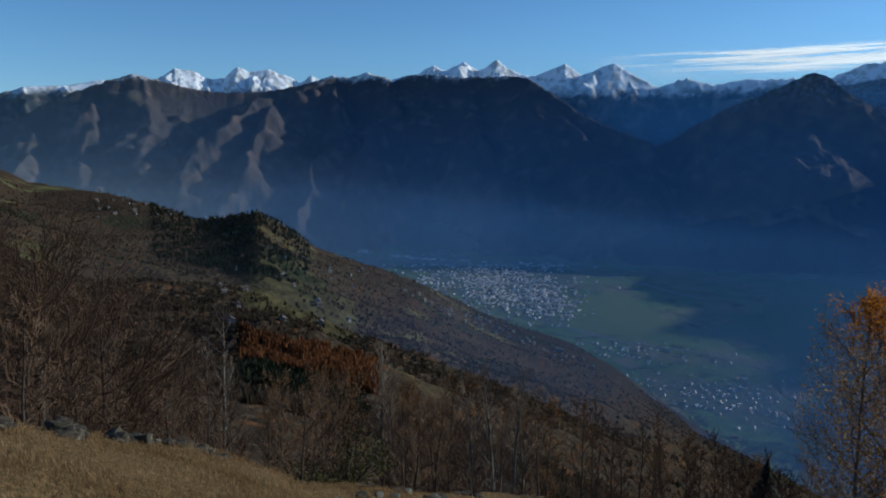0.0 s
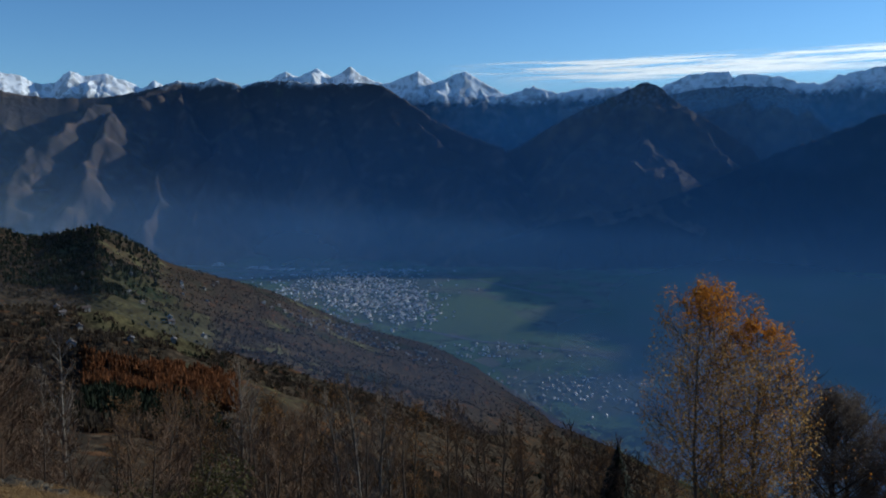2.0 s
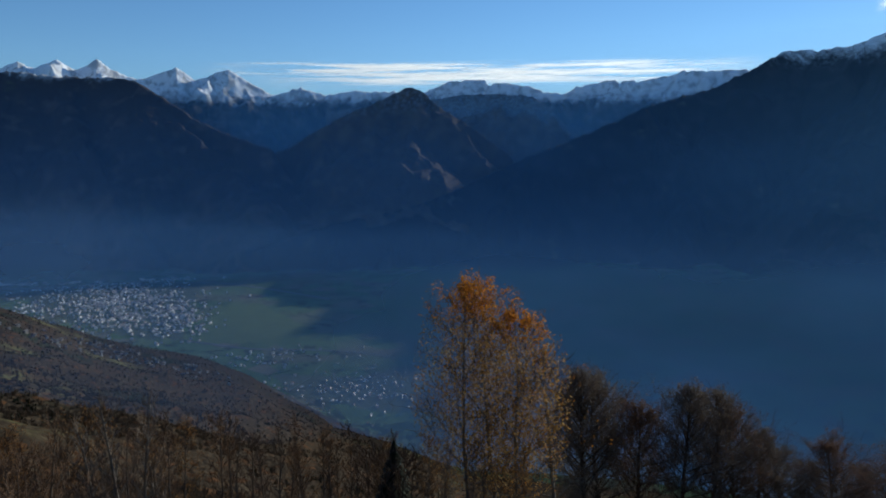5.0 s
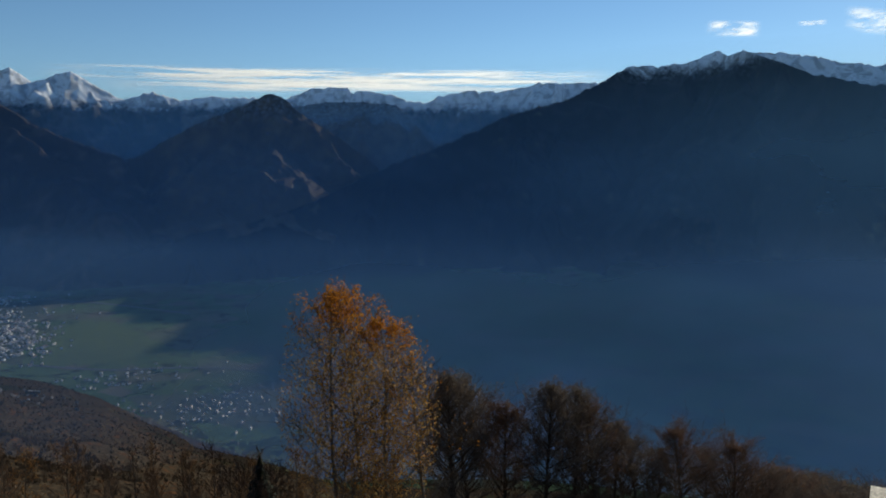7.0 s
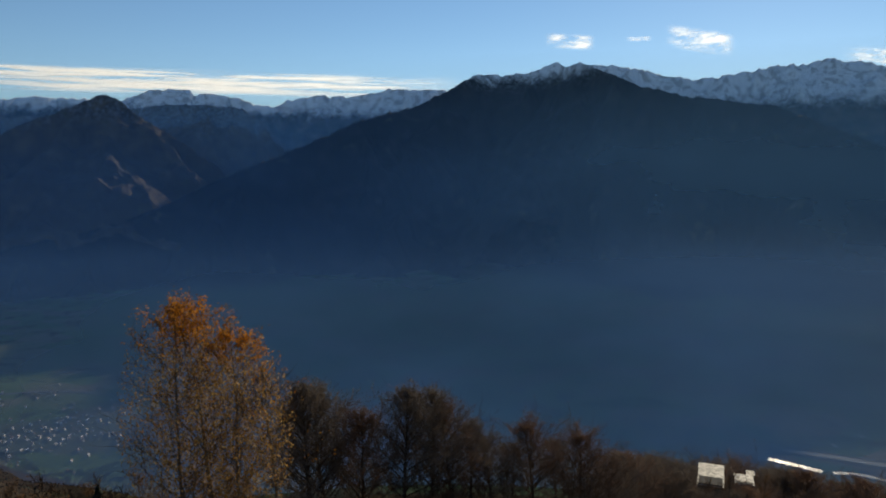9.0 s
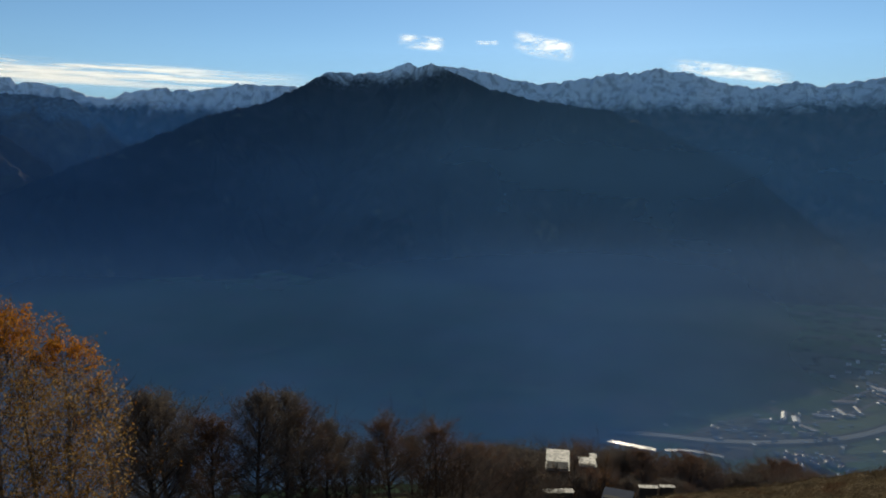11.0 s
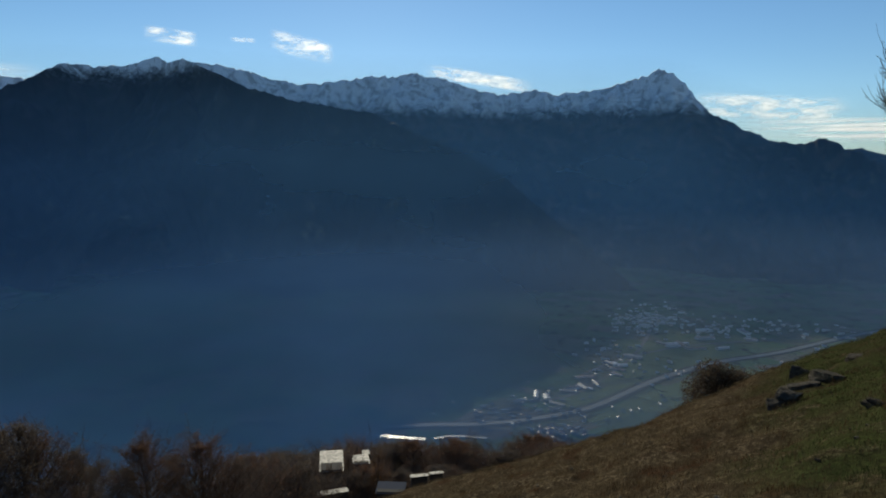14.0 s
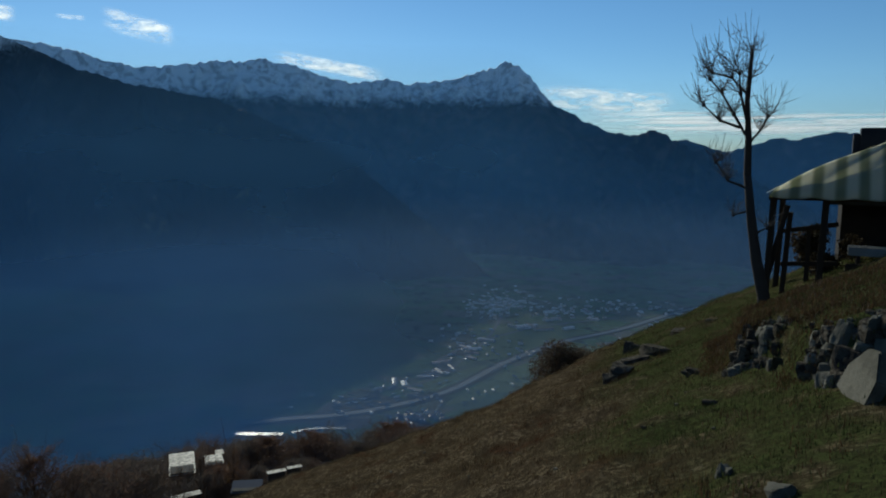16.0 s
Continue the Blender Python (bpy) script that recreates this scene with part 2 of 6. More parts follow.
dead = k.mix(k.step(k.noise(1.4, 4, 0.6), 0.55, 0.66), dead, (0.072, 0.036, 0.018))
tone = k.mix(shelf(k), dead, lush)
tone = k.mix(k.math("MULTIPLY", k.step(k.noise(1.3, 5), 0.50, 0.62), 0.85), tone, dead)
tone = k.mix(k.math("MULTIPLY", k.island(), 0.45), tone, (0.030, 0.026, 0.014))
GREENGRASS = k.finish(tone, 0.8, through_light=0.4, spec=0.0)



# haze as thin lit sheets; scattered light is put into their tone and density
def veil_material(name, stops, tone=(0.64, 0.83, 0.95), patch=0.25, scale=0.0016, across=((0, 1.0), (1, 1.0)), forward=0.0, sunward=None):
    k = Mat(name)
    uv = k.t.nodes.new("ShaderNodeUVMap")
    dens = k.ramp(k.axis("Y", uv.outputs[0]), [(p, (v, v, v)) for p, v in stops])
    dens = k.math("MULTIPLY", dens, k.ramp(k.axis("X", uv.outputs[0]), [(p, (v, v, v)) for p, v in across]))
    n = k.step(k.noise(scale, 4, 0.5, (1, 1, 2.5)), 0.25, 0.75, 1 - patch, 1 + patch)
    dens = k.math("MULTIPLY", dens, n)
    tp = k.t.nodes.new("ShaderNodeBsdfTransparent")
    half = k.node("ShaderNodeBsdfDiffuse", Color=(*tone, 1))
    if sunward:   # sun's effect on the air put into the tone: less blue sunward
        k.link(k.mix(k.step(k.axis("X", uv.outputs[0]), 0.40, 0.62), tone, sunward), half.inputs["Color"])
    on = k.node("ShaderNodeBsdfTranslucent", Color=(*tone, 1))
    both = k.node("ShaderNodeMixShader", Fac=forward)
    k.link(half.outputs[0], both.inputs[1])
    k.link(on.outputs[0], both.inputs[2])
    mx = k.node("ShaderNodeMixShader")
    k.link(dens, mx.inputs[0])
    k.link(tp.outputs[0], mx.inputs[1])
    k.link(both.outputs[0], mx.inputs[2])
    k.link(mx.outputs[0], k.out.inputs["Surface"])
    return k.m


# ---------------------------------------------------------------- mesh helpers
def mesh_from(name, verts, faces, material, smooth=False):
    me = bpy.data.meshes.new(name)
    me.from_pydata([tuple(v) for v in verts], [], faces)
    me.materials.append(material)
    if smooth:
        me.polygons.foreach_set("use_smooth", np.ones(len(me.polygons), dtype=bool))
    me.update()
    return me


def part(name, me, parent, label="", m=None):
    ob = new(name, me)
    ob.parent = parent
    if m is not None:
        ob.matrix_basis = m
    return tagged(ob, label) if label else ob


def thing(name, m, label, category, group=""):
    ob = new(name)
    ob.matrix_basis = m
    return tagged(ob, label, category, group)


def sheet(rows, cols):
    """Faces of a grid of rows x cols vertices."""
    i = np.arange(rows - 1)[:, None] * cols + np.arange(cols - 1)[None, :]
    return np.stack([i, i + 1, i + cols + 1, i + cols], -1).reshape(-1, 4).tolist()


def fractal(pts, scale, octaves=5, seed=0.0, ridged=False):
    out = np.empty(len(pts))
    for n, (x, y, z) in enumerate(pts):
        p = Vector((x * scale + seed, y * scale - seed * 0.7, z * scale + seed * 1.3))
        out[n] = (noise.ridged_multi_fractal(p, 0.9, 2.1, octaves, 1.0, 2.0) - 1.0) * 0.5 if ridged else noise.fractal(p, 0.9, 2.1, octaves)
    return out


LATTICE = np.random.RandomState(4).permutation(512)
LATTICE = np.concatenate([LATTICE, LATTICE, LATTICE])


def swell(x, y, seed=0):
    """Smooth gradient noise in the plane, about -1 to 1."""
    i, j = np.floor(x).astype(int), np.floor(y).astype(int)
    u, v = x - i, y - j
    fu, fv = u * u * u * (u * (u * 6 - 15) + 10), v * v * v * (v * (v * 6 - 15) + 10)

    def corner(di, dj):
        a = LATTICE[(LATTICE[(i + di + seed * 17) % 512] + j + dj) % 512] * (2 * math.pi / 512)
        return np.cos(a) * (u - di) + np.sin(a) * (v - dj)

    low = corner(0, 0) + (corner(1, 0) - corner(0, 0)) * fu
    high = corner(0, 1) + (corner(1, 1) - corner(0, 1)) * fu
    return 1.5 * (low + (high - low) * fv)


def crags(x, y, size, octaves, seed):
    """Ridged noise: sharp crests near 0, gullies down to about -1."""
    out, weight, total = 0, 1.0, 0.0
    for n in range(octaves):
        out = out - weight * np.abs(swell(x / size, y / size, seed + n))
        total += weight
        size, weight = size * 0.49, weight * 0.52
    return out / total * 1.6


# ---------------------------------------------------------------- the lie of the land
FLOOR = -448.0


def plan(b, r):
    """Plan position at bearing b and distance r from where the lens stands when it faces that way."""
    turn = np.radians(np.interp(b, [-180, -90, 0, 92, 180], [46, 0, 0, 92, 46]))
    arm = ARM * np.clip(r / 4, 0, 1)
    return arm * np.sin(turn) + r * np.sin(np.radians(b)), arm * np.cos(turn) + r * np.cos(np.radians(b))


def table(rows):
    a = np.array(rows, dtype=float)
    return a[:, 0], a[:, 1]


# crest of our own hillside: bearing -> angle of sight, distance
CREST_B, CREST_E = table([(-180, 24), (-120, 20), (-70, 8), (-45, 2), (-34.3, -0.9), (-31.2, -1.5), (-29.6, -2.4), (-24.4, -3.45), (-20.7, -4.5),
                          (-18.7, -5.4), (-16.7, -5.26), (-14.4, -4.94), (-12.9, -5.7), (-11.7, -6.65), (-10, -7.83), (-7.4, -8.7), (-4.7, -9.6), (-2, -10.7),
                          (0.3, -11.8), (3, -13.1), (6.2, -14), (9.8, -15), (13.4, -16.7), (16.5, -18.6), (19.5, -20.3), (22.9, -21.7), (32, -25.2), (106, -25.2),
                          (135, -8), (160, 16), (180, 24)])
DIST_B, DIST_R = table([(-180, 900), (-60, 1300), (-34, 1480), (-24.4, 1300), (-18.7, 1130), (-14.4, 1000), (-10, 1090), (0, 1260), (10, 1300), (20, 1205), (32, 955), (106, 955), (180, 900)])
# brow of the meadow: bearing -> distance, and how far the bank drops behind it
BROW_B, BROW_R = table([(-180, 60), (-60, 14), (-40, 10.5), (-31, 10), (-20, 12.5), (-12, 10.5), (0, 15), (8, 26), (40, 70), (60, 60), (70, 22), (77, 18), (91, 16), (97, 16.5), (103, 19), (107, 21.5), (112, 22.5), (117, 23), (126, 25), (140, 30), (180, 60)])


# the same crest without its knolls, for the broad slope below
BROAD_B, BROAD_E = table([(-180, 24), (-120, 20), (-70, 8), (-45, 2), (-34, -1.2), (-20, -6), (-10, -8.6), (0, -12.2), (10, -15.8), (23, -21.7), (32, -25.2), (106, -25.2), (135, -8), (160, 16), (180, 24)])


def smooth(x, a, b):
    x = np.clip((x - a) / (b - a), 0, 1)
    return x * x * (3 - 2 * x)


def land(b, r):
    """Broad height of the ground at bearing b (degrees) and distance r, arrays."""
    plane = -0.5 * r * np.cos(np.radians(b - 36.5))
    over = np.clip(r - np.interp(b, BROW_B, BROW_R), 0, None)
    bank = 0.42 * (np.sqrt(over * over + 4) - 2)
    near = plane - 14 * (1 - np.exp(-bank / 14))
    # the sloping field under the round trees
    kf = 0.5 * smooth(b, 46, 58) * (1 - smooth(b, 62, 76))
    near = plane + 1.0 * kf * smooth(r, 45, 78) - (14 * (1 - np.exp(-bank / 14))) * (1 - kf * (1 - smooth(r, 78, 110)))
    # the terrace under the hut, with its stony bank
    w = smooth(b, 115.0, 116.4) * (1 - smooth(b, 137, 146))
    rb = np.interp(b, [115, 117, 123, 140], [9.0, 8.9, 6.7, 6.7])
    near = near + 0.5 * w * smooth(r - rb, 0.0, 0.5) * (1 - smooth(r, 10.5, 15.0))
    ec, eb, rc = np.interp(b, CREST_B, CREST_E), np.interp(b, BROAD_B, BROAD_E), np.interp(b, DIST_B, DIST_R)
    r0 = 60.0
    e60 = np.degrees(np.arctan2(-0.5 * r0 * np.cos(np.radians(b - 36.5)) - 11 - EYE, r0))
    u = np.clip(np.log(np.maximum(r, r0) / r0) / np.log(rc / r0), 0, 1)
    e = e60 + (eb - e60) * u ** 0.85 + (ec - eb) * smooth(u, 0.80, 1.0)
    far = EYE + np.minimum(r, rc) * np.tan(np.radians(e)) - 0.62 * np.clip(r - rc, 0, None)
    w = smooth(r - 45 * kf, 40, 85)
    return np.maximum(near * (1 - w) + far * w, FLOOR)


def relief(b, r):
    """Ground height with its bumps and gullies."""
    z = land(b, r)
    x, y = plan(b, r)
    pts = np.stack([x, y, 0 * x], 1)
    small = fractal(pts, 0.45, 4) * np.clip(r / 6, 0, 1) * 0.10 * np.clip(60 / np.maximum(r, 60), 0, 1)
    tuft = crags(x, y, 1.5, 4, 60) * 0.16 + swell(x / 3.2, y / 3.2, 66) * 0.09
    small = small + tuft * smooth(x, 1.0, 4.0) * smooth(r, 3.0, 6.0) * (1 - smooth(r, 26, 45)) * (1 - 0.6 * smooth(b, 114, 117))
    hump = fractal(pts, 0.008, 5, 3.0) * 10 + fractal(pts, 0.03, 3, 9.0) * 2.4 + fractal(pts, 0.0042, 3, 21.0, True) * 22
    calm = smooth(r, 90, 320) * np.clip(np.abs(r - np.interp(b, DIST_B, DIST_R)) / 250, 0.2, 1)
    return z + small + hump * calm * np.clip((z - FLOOR) / 30, 0, 1)


def at(bearing, r, lift=0.0):
    """A place on the ground."""
    b = (bearing + 180) % 360 - 180
    z = float(relief(np.array([b]), np.array([float(r)]))[0])
    x, y = plan(b, r)
    return Vector((float(x), float(y), z + lift))


def sight(bearing, angle, r):
    """A place seen at that bearing and angle, r metres off."""
    x, y = plan(bearing, r)
    return Vector((float(x), float(y), EYE + r * math.tan(radians(angle))))


def build_ground():
    b = np.concatenate([np.linspace(-180, -42.4, 46), np.arange(-42, 130, 0.4), np.linspace(130, 180, 18)])
    r = np.concatenate([[0.0, 1, 2, 3], np.geomspace(3.6, 60, 90), np.geomspace(62, 1500, 150), np.geomspace(1550, 4950, 22)])
    B, R = np.meshgrid(b, r)
    B, R = B.ravel(), R.ravel()
    pts = np.stack([*plan(B, R), relief(B, R)], 1)
    ob = new("ground", mesh_from("ground", pts, sheet(len(r), len(b)), GROUND, True))
    return tagged(ob, "steep autumn hillside of dry meadow and brown woods above a flat green valley floor", "ground", kind="structure")


ground = build_ground()


# ---------------------------------------------------------------- mountains
def tent(x, y, line, steep):
    """Height of a ridge with straight flanks: line of places, fall of the flanks."""
    z = np.full(x.shape, -1e4)
    for p, q in zip(line[:-1], line[1:]):
        dx, dy = q[0] - p[0], q[1] - p[1]
        k = np.clip(((x - p[0]) * dx + (y - p[1]) * dy) / (dx * dx + dy * dy + 1e-6), 0, 1)
        d = np.hypot(x - p[0] - k * dx, y - p[1] - k * dy)
        z = np.maximum(z, p[2] + (q[2] - p[2]) * k - steep * d)
    return z


def mountain(name, label, crest, top_r, material, seed, lean=0.95, reach=1350, spurs=(), ribs=0, rib_drop=260, rough=1.0, teeth=1.0, step=0.13, rows=120):
    """One range: a jagged crest, a face that falls from it towards the valley, and spurs that run out of it.
    crest: bearing, angle of sight; spurs: places (bearing, angle) from the crest down, distance of the end, fall of the flanks; ribs: short buttresses under the crest."""
    cb, ce = table(crest)
    b = np.arange(cb[0], cb[-1] + step, step)
    rt = np.interp(b, *table(top_r))
    jag = swell(b * 1.1, b * 0 + seed, 3) * 0.10 + swell(b * 3.1, b * 0 + seed, 5) * 0.05
    e = np.interp(b, cb, ce) + jag * min(teeth, 1.3) + crags(b * 100, b * 0 + seed * 50, 70, 3, 7) * 0.16 * teeth + 0.06 * teeth
    zt = EYE + rt * np.tan(np.radians(e))
    t = np.concatenate([np.linspace(0, 1, rows), [1.02, 1.06, 1.12]])
    T = t[:, None]
    R = rt - reach * (1 - T)
    B = np.broadcast_to(b, R.shape)
    X, Y = R * np.sin(np.radians(B)), R * np.cos(np.radians(B))
    wx = X + 55 * swell(X / 190, Y / 190, seed) + 24 * swell(X / 70, Y / 70, seed + 1)
    wy = Y + 55 * swell(X / 190, Y / 190, seed + 2) + 24 * swell(X / 70, Y / 70, seed + 3)
    fall = lean * (1 + 0.18 * swell(B * 0.21, B * 0, seed + 4))
    deep = np.clip(1 - T, 0, 1)
    even = EYE + rt * np.tan(np.radians(np.interp(b, cb, ce))) - 8
    Z = zt + (even - zt) * smooth(deep, 0.0, 0.05) - fall * np.abs(R - rt)

    def place(bb, ee, r):
        return r * math.sin(radians(bb)), r * math.cos(radians(bb)), EYE + r * math.tan(radians(ee))

    lines = []
    for pts, r_end, steep in spurs:
        n = len(pts) - 1
        r0 = float(np.interp(pts[0][0], *table(top_r)))
        lines.append(([place(bb, ee, r0 + (r_end - r0) * (i / n) ** 0.9) for i, (bb, ee) in enumerate(pts)], steep))
    rng = random.Random(seed * 7 + 1)
    for i in range(ribs):   # buttresses, each with two or three side ribs
        bb = cb[0] + (cb[-1] - cb[0]) * (i + rng.random()) / ribs
        r0 = float(np.interp(bb, b, rt))
        z0 = float(np.interp(bb, b, zt))
        way = math.radians(bb) + math.pi + rng.uniform(-0.75, 0.75)
        p, line = (r0 * math.sin(radians(bb)), r0 * math.cos(radians(bb)), z0), []
        run = rib_drop * rng.uniform(0.6, 1.3)
        for j in range(5):
            line.append(p)
            way += rng.uniform(-0.25, 0.25)
            p = (p[0] + math.sin(way) * run / 4, p[1] + math.cos(way) * run / 4, p[2] - run / 4 * rng.uniform(0.5, 0.85) * lean)
        lines.append((line, lean * 1.45))
        for j in (1, 2, 3):
            q, turn = line[j], way + rng.choice((-0.9, 0.9))
            lines.append(([q, (q[0] + math.sin(turn) * run * 0.35, q[1] + math.cos(turn) * run * 0.35, q[2] - run * 0.3 * lean)], lean * 1.5))
    for line, steep in lines:
        ys, xs = [q[1] for q in line], [q[0] for q in line]
        far = max(abs(line[0][2] - FLOOR), 50) / steep + 60
        near = (X > min(xs) - far) & (X < max(xs) + far) & (Y > min(ys) - far) & (Y < max(ys) + far)
        if near.any():
            Z[near] = np.maximum(Z[near], tent(wx[near], wy[near], line, steep))
    Z = Z + rough * smooth(deep, 0.0, 0.14) * (crags(wx, wy, 260, 5, seed + 20) * 62 + 22) + rough * smooth(deep, 0.0, 0.04) * (crags(wx, wy, 60, 3, seed + 30) * 13)
    soft_e = e + (np.interp(b, cb, ce) - 0.12 - e) * smooth(deep, 0.0, 0.06)
    lid = EYE + R * np.tan(np.radians(soft_e - 0.75 * deep))
    Z = np.maximum(np.minimum(Z, lid), FLOOR - 12)
    Z = np.where(T > 1, zt - (R - rt) * 0.9, Z)
    ob = new(name, mesh_from(name, np.stack([X.ravel(), Y.ravel(), Z.ravel()], 1), sheet(len(t), len(b)), material, True))
    return tagged(ob, label, "mountain")


mountain("mountain_range", "far jagged range with bright fresh snow on its peaks",
         [(-50, 3.2), (-30.8, 3.5), (-29.3, 3.95), (-26.4, 4.2), (-25, 4.5), (-22.6, 4.8), (-21.1, 4.65), (-19.8, 5.58), (-18.4, 5.32), (-17.5, 4.85), (-16.4, 4.95), (-15.4, 5.78), (-14.6, 5.45), (-13.2, 5.62), (-11.9, 5.25), (-10.9, 4.65),
          (-10, 5.3), (-9.2, 4.7), (-6, 4.3), (-3.6, 5.1), (-1.9, 5.45), (-0.7, 6.1), (0.3, 5.65), (1.6, 6.36), (2.7, 5.65), (4.1, 6.42), (6.1, 5.3), (7.2, 5.25), (9.3, 6.13), (10.6, 5.2), (12.9, 6.1), (14.7, 5.0), (16.2, 4.2), (17, 4.2)],
         [(-50, 4850), (17, 4850)], M_FAR, 2, 0.85, 700, ribs=44, rib_drop=230, rough=0.8, teeth=0.7, step=0.09, rows=80)
mountain("mountain_range", "distant snow-covered range with small rocky teeth along its crest",
         [(14, 4.2), (16.2, 4.2), (18.1, 4.86), (20.1, 4.3), (21.8, 4.56), (25.7, 4.6), (27.4, 4.5), (29.3, 5.2), (30.6, 5.45), (32.2, 5.42), (32.5, 4.95), (33.1, 5.2), (35.4, 4.95), (36.8, 4.5), (38.2, 4.25), (39.2, 4.85), (40.6, 4.97), (41.7, 5.33),
          (42.4, 4.98), (43.1, 5.3), (43.7, 5.04), (45.7, 5.43), (47.7, 5.78), (49.2, 5.62), (50.6, 5.73), (53, 5.3), (58, 5)],
         [(14, 4820), (58, 4820)], M_FAR, 7, 0.85, 700, ribs=34, rib_drop=220, rough=0.8, teeth=1.2, step=0.09, rows=80)
mountain("mountain_ridge", "dark forested ridge with brown sunlit spurs, its crest dusted with snow",
         [(-60, 1), (-36, -1), (-31, 1.28), (-28.9, 2.4), (-26.5, 3.7), (-24.7, 4.35), (-22.6, 5.08), (-20.6, 4.6), (-18.7, 4.1), (-16.6, 3.9), (-13.4, 4.0), (-10.9, 4.5), (-8.4, 5.29), (-7.1, 5.13),
          (-5.8, 5.48), (-4.7, 5.28), (-3.85, 4.85), (-2.8, 5.29), (-1, 5.42), (2, 5.2), (5, 5.25), (6.5, 5.05), (8.1, 4.12), (10.8, 2.23), (14.5, 0.64), (15.9, 0.22), (17.1, -2.0), (20, -5.2), (23, -8.5)],
         [(-60, 4500), (-10, 4350), (3, 4000), (20, 3300), (23, 2950)], M_LEFT, 11, 1.02, 1300,
         spurs=(([(-22.6, 5.06), (-21.7, 3.36), (-21.5, 1.77), (-20.2, -0.26), (-19.3, -2.21), (-18.8, -5)], 3500, 0.75), ([(-25.7, 4.03), (-25.6, 1.13), (-26.6, -1.61), (-27, -5)], 3500, 0.8),
                ([(-28.9, 2.28), (-29.8, -0.03), (-30.5, -1.54), (-31, -5)], 3500, 0.8), ([(-8.4, 5.23), (-13.8, 3.5), (-16.1, 2.23), (-17.6, 1.06), (-19.3, -0.6), (-20.1, -3.5)], 3450, 1.0),
                ([(-10.9, 4.37), (-12.4, 3.31), (-13.2, 2.25), (-14.2, 0.36), (-15.3, -1.33), (-15.5, -4.5)], 3300, 1.0), ([(-7.9, 5.11), (-7.9, 2.92), (-8.5, 0.78), (-10.5, -1.8), (-11, -5)], 3250, 1.1),
                ([(-4.1, 5.06), (-3.8, 2.94), (-5.9, 1.0), (-7.2, -2.69), (-7.6, -5)], 3250, 1.15), ([(6.3, 5.07), (7.4, 3.07), (10.6, 1.17), (13.8, -0.96), (16.2, -2.52), (19.8, -5.1), (21.5, -7.5)], 3080, 0.95),
                ([(9.6, 1.6), (9.6, -0.71), (12.5, -1.3), (14.1, -2.6)], 3150, 0.9), ([(12, 0.2), (12.5, -2.6), (15.1, -4.6), (16.5, -7)], 2950, 0.9), ([(2, 5), (2.4, 2), (4.5, -2), (6, -5)], 3150, 1.15)), rough=0.75)
mountain("mountain_peak", "dark pyramid-shaped peak with hamlet meadows low on its side",
         [(10, -4), (14.2, -0.6), (17.1, 0.3), (20.7, 2.47), (23.2, 3.5), (24.9, 4.2), (25.9, 4.75), (26.6, 4.95), (27.3, 4.65), (28.3, 3.75), (30, 2.6), (31.8, 1.44), (34.2, -0.3), (35.4, -2.3), (38, -6)],
         [(10, 3620), (26.6, 3700), (38, 3560)], M_MID, 17, 2.3, 720,
         spurs=(([(20.7, 2.4), (19.6, -1), (18.6, -5)], 3250, 0.85), ([(24.9, 4.1), (22.3, 0.5), (20.8, -4)], 3200, 0.9), ([(26.6, 4.94), (26.3, 2.26), (23.9, -0.97), (23.4, -2.72), (22.6, -5.5)], 3080, 0.72), ([(27, 3.9), (28.3, 1.16), (30.5, -1.9), (31.5, -4)], 3250, 1.0), ([(28.3, 3.6), (30.4, 1.34), (32.6, -1.05), (34, -3.5)], 3300, 1.0)), rough=0.8)
mountain("mountain_shoulder", "blue-shaded wooded shoulder behind the pyramid peak",
         [(20, 3.2), (24, 3.4), (28.1, 3.95), (31.5, 4.41), (35.9, 4.21), (37.6, 2.92), (38.9, 1.4), (40.3, 0.9), (46, -3)],
         [(20, 4500), (46, 4400)], M_MID, 23, 0.95, 800, ribs=9, rib_drop=320)
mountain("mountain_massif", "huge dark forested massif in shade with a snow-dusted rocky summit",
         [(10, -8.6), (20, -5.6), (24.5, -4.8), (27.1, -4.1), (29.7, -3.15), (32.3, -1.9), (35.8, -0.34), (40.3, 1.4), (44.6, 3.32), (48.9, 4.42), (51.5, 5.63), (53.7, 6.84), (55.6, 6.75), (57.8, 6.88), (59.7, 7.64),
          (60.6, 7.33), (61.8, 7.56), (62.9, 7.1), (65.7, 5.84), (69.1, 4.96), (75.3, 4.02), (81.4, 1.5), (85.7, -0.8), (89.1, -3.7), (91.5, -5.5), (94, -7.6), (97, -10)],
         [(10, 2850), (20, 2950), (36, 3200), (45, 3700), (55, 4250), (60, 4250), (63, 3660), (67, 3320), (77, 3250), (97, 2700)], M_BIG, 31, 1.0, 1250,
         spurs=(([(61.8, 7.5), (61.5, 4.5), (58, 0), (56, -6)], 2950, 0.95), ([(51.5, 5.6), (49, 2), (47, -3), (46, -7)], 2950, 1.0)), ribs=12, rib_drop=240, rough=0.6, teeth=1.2)
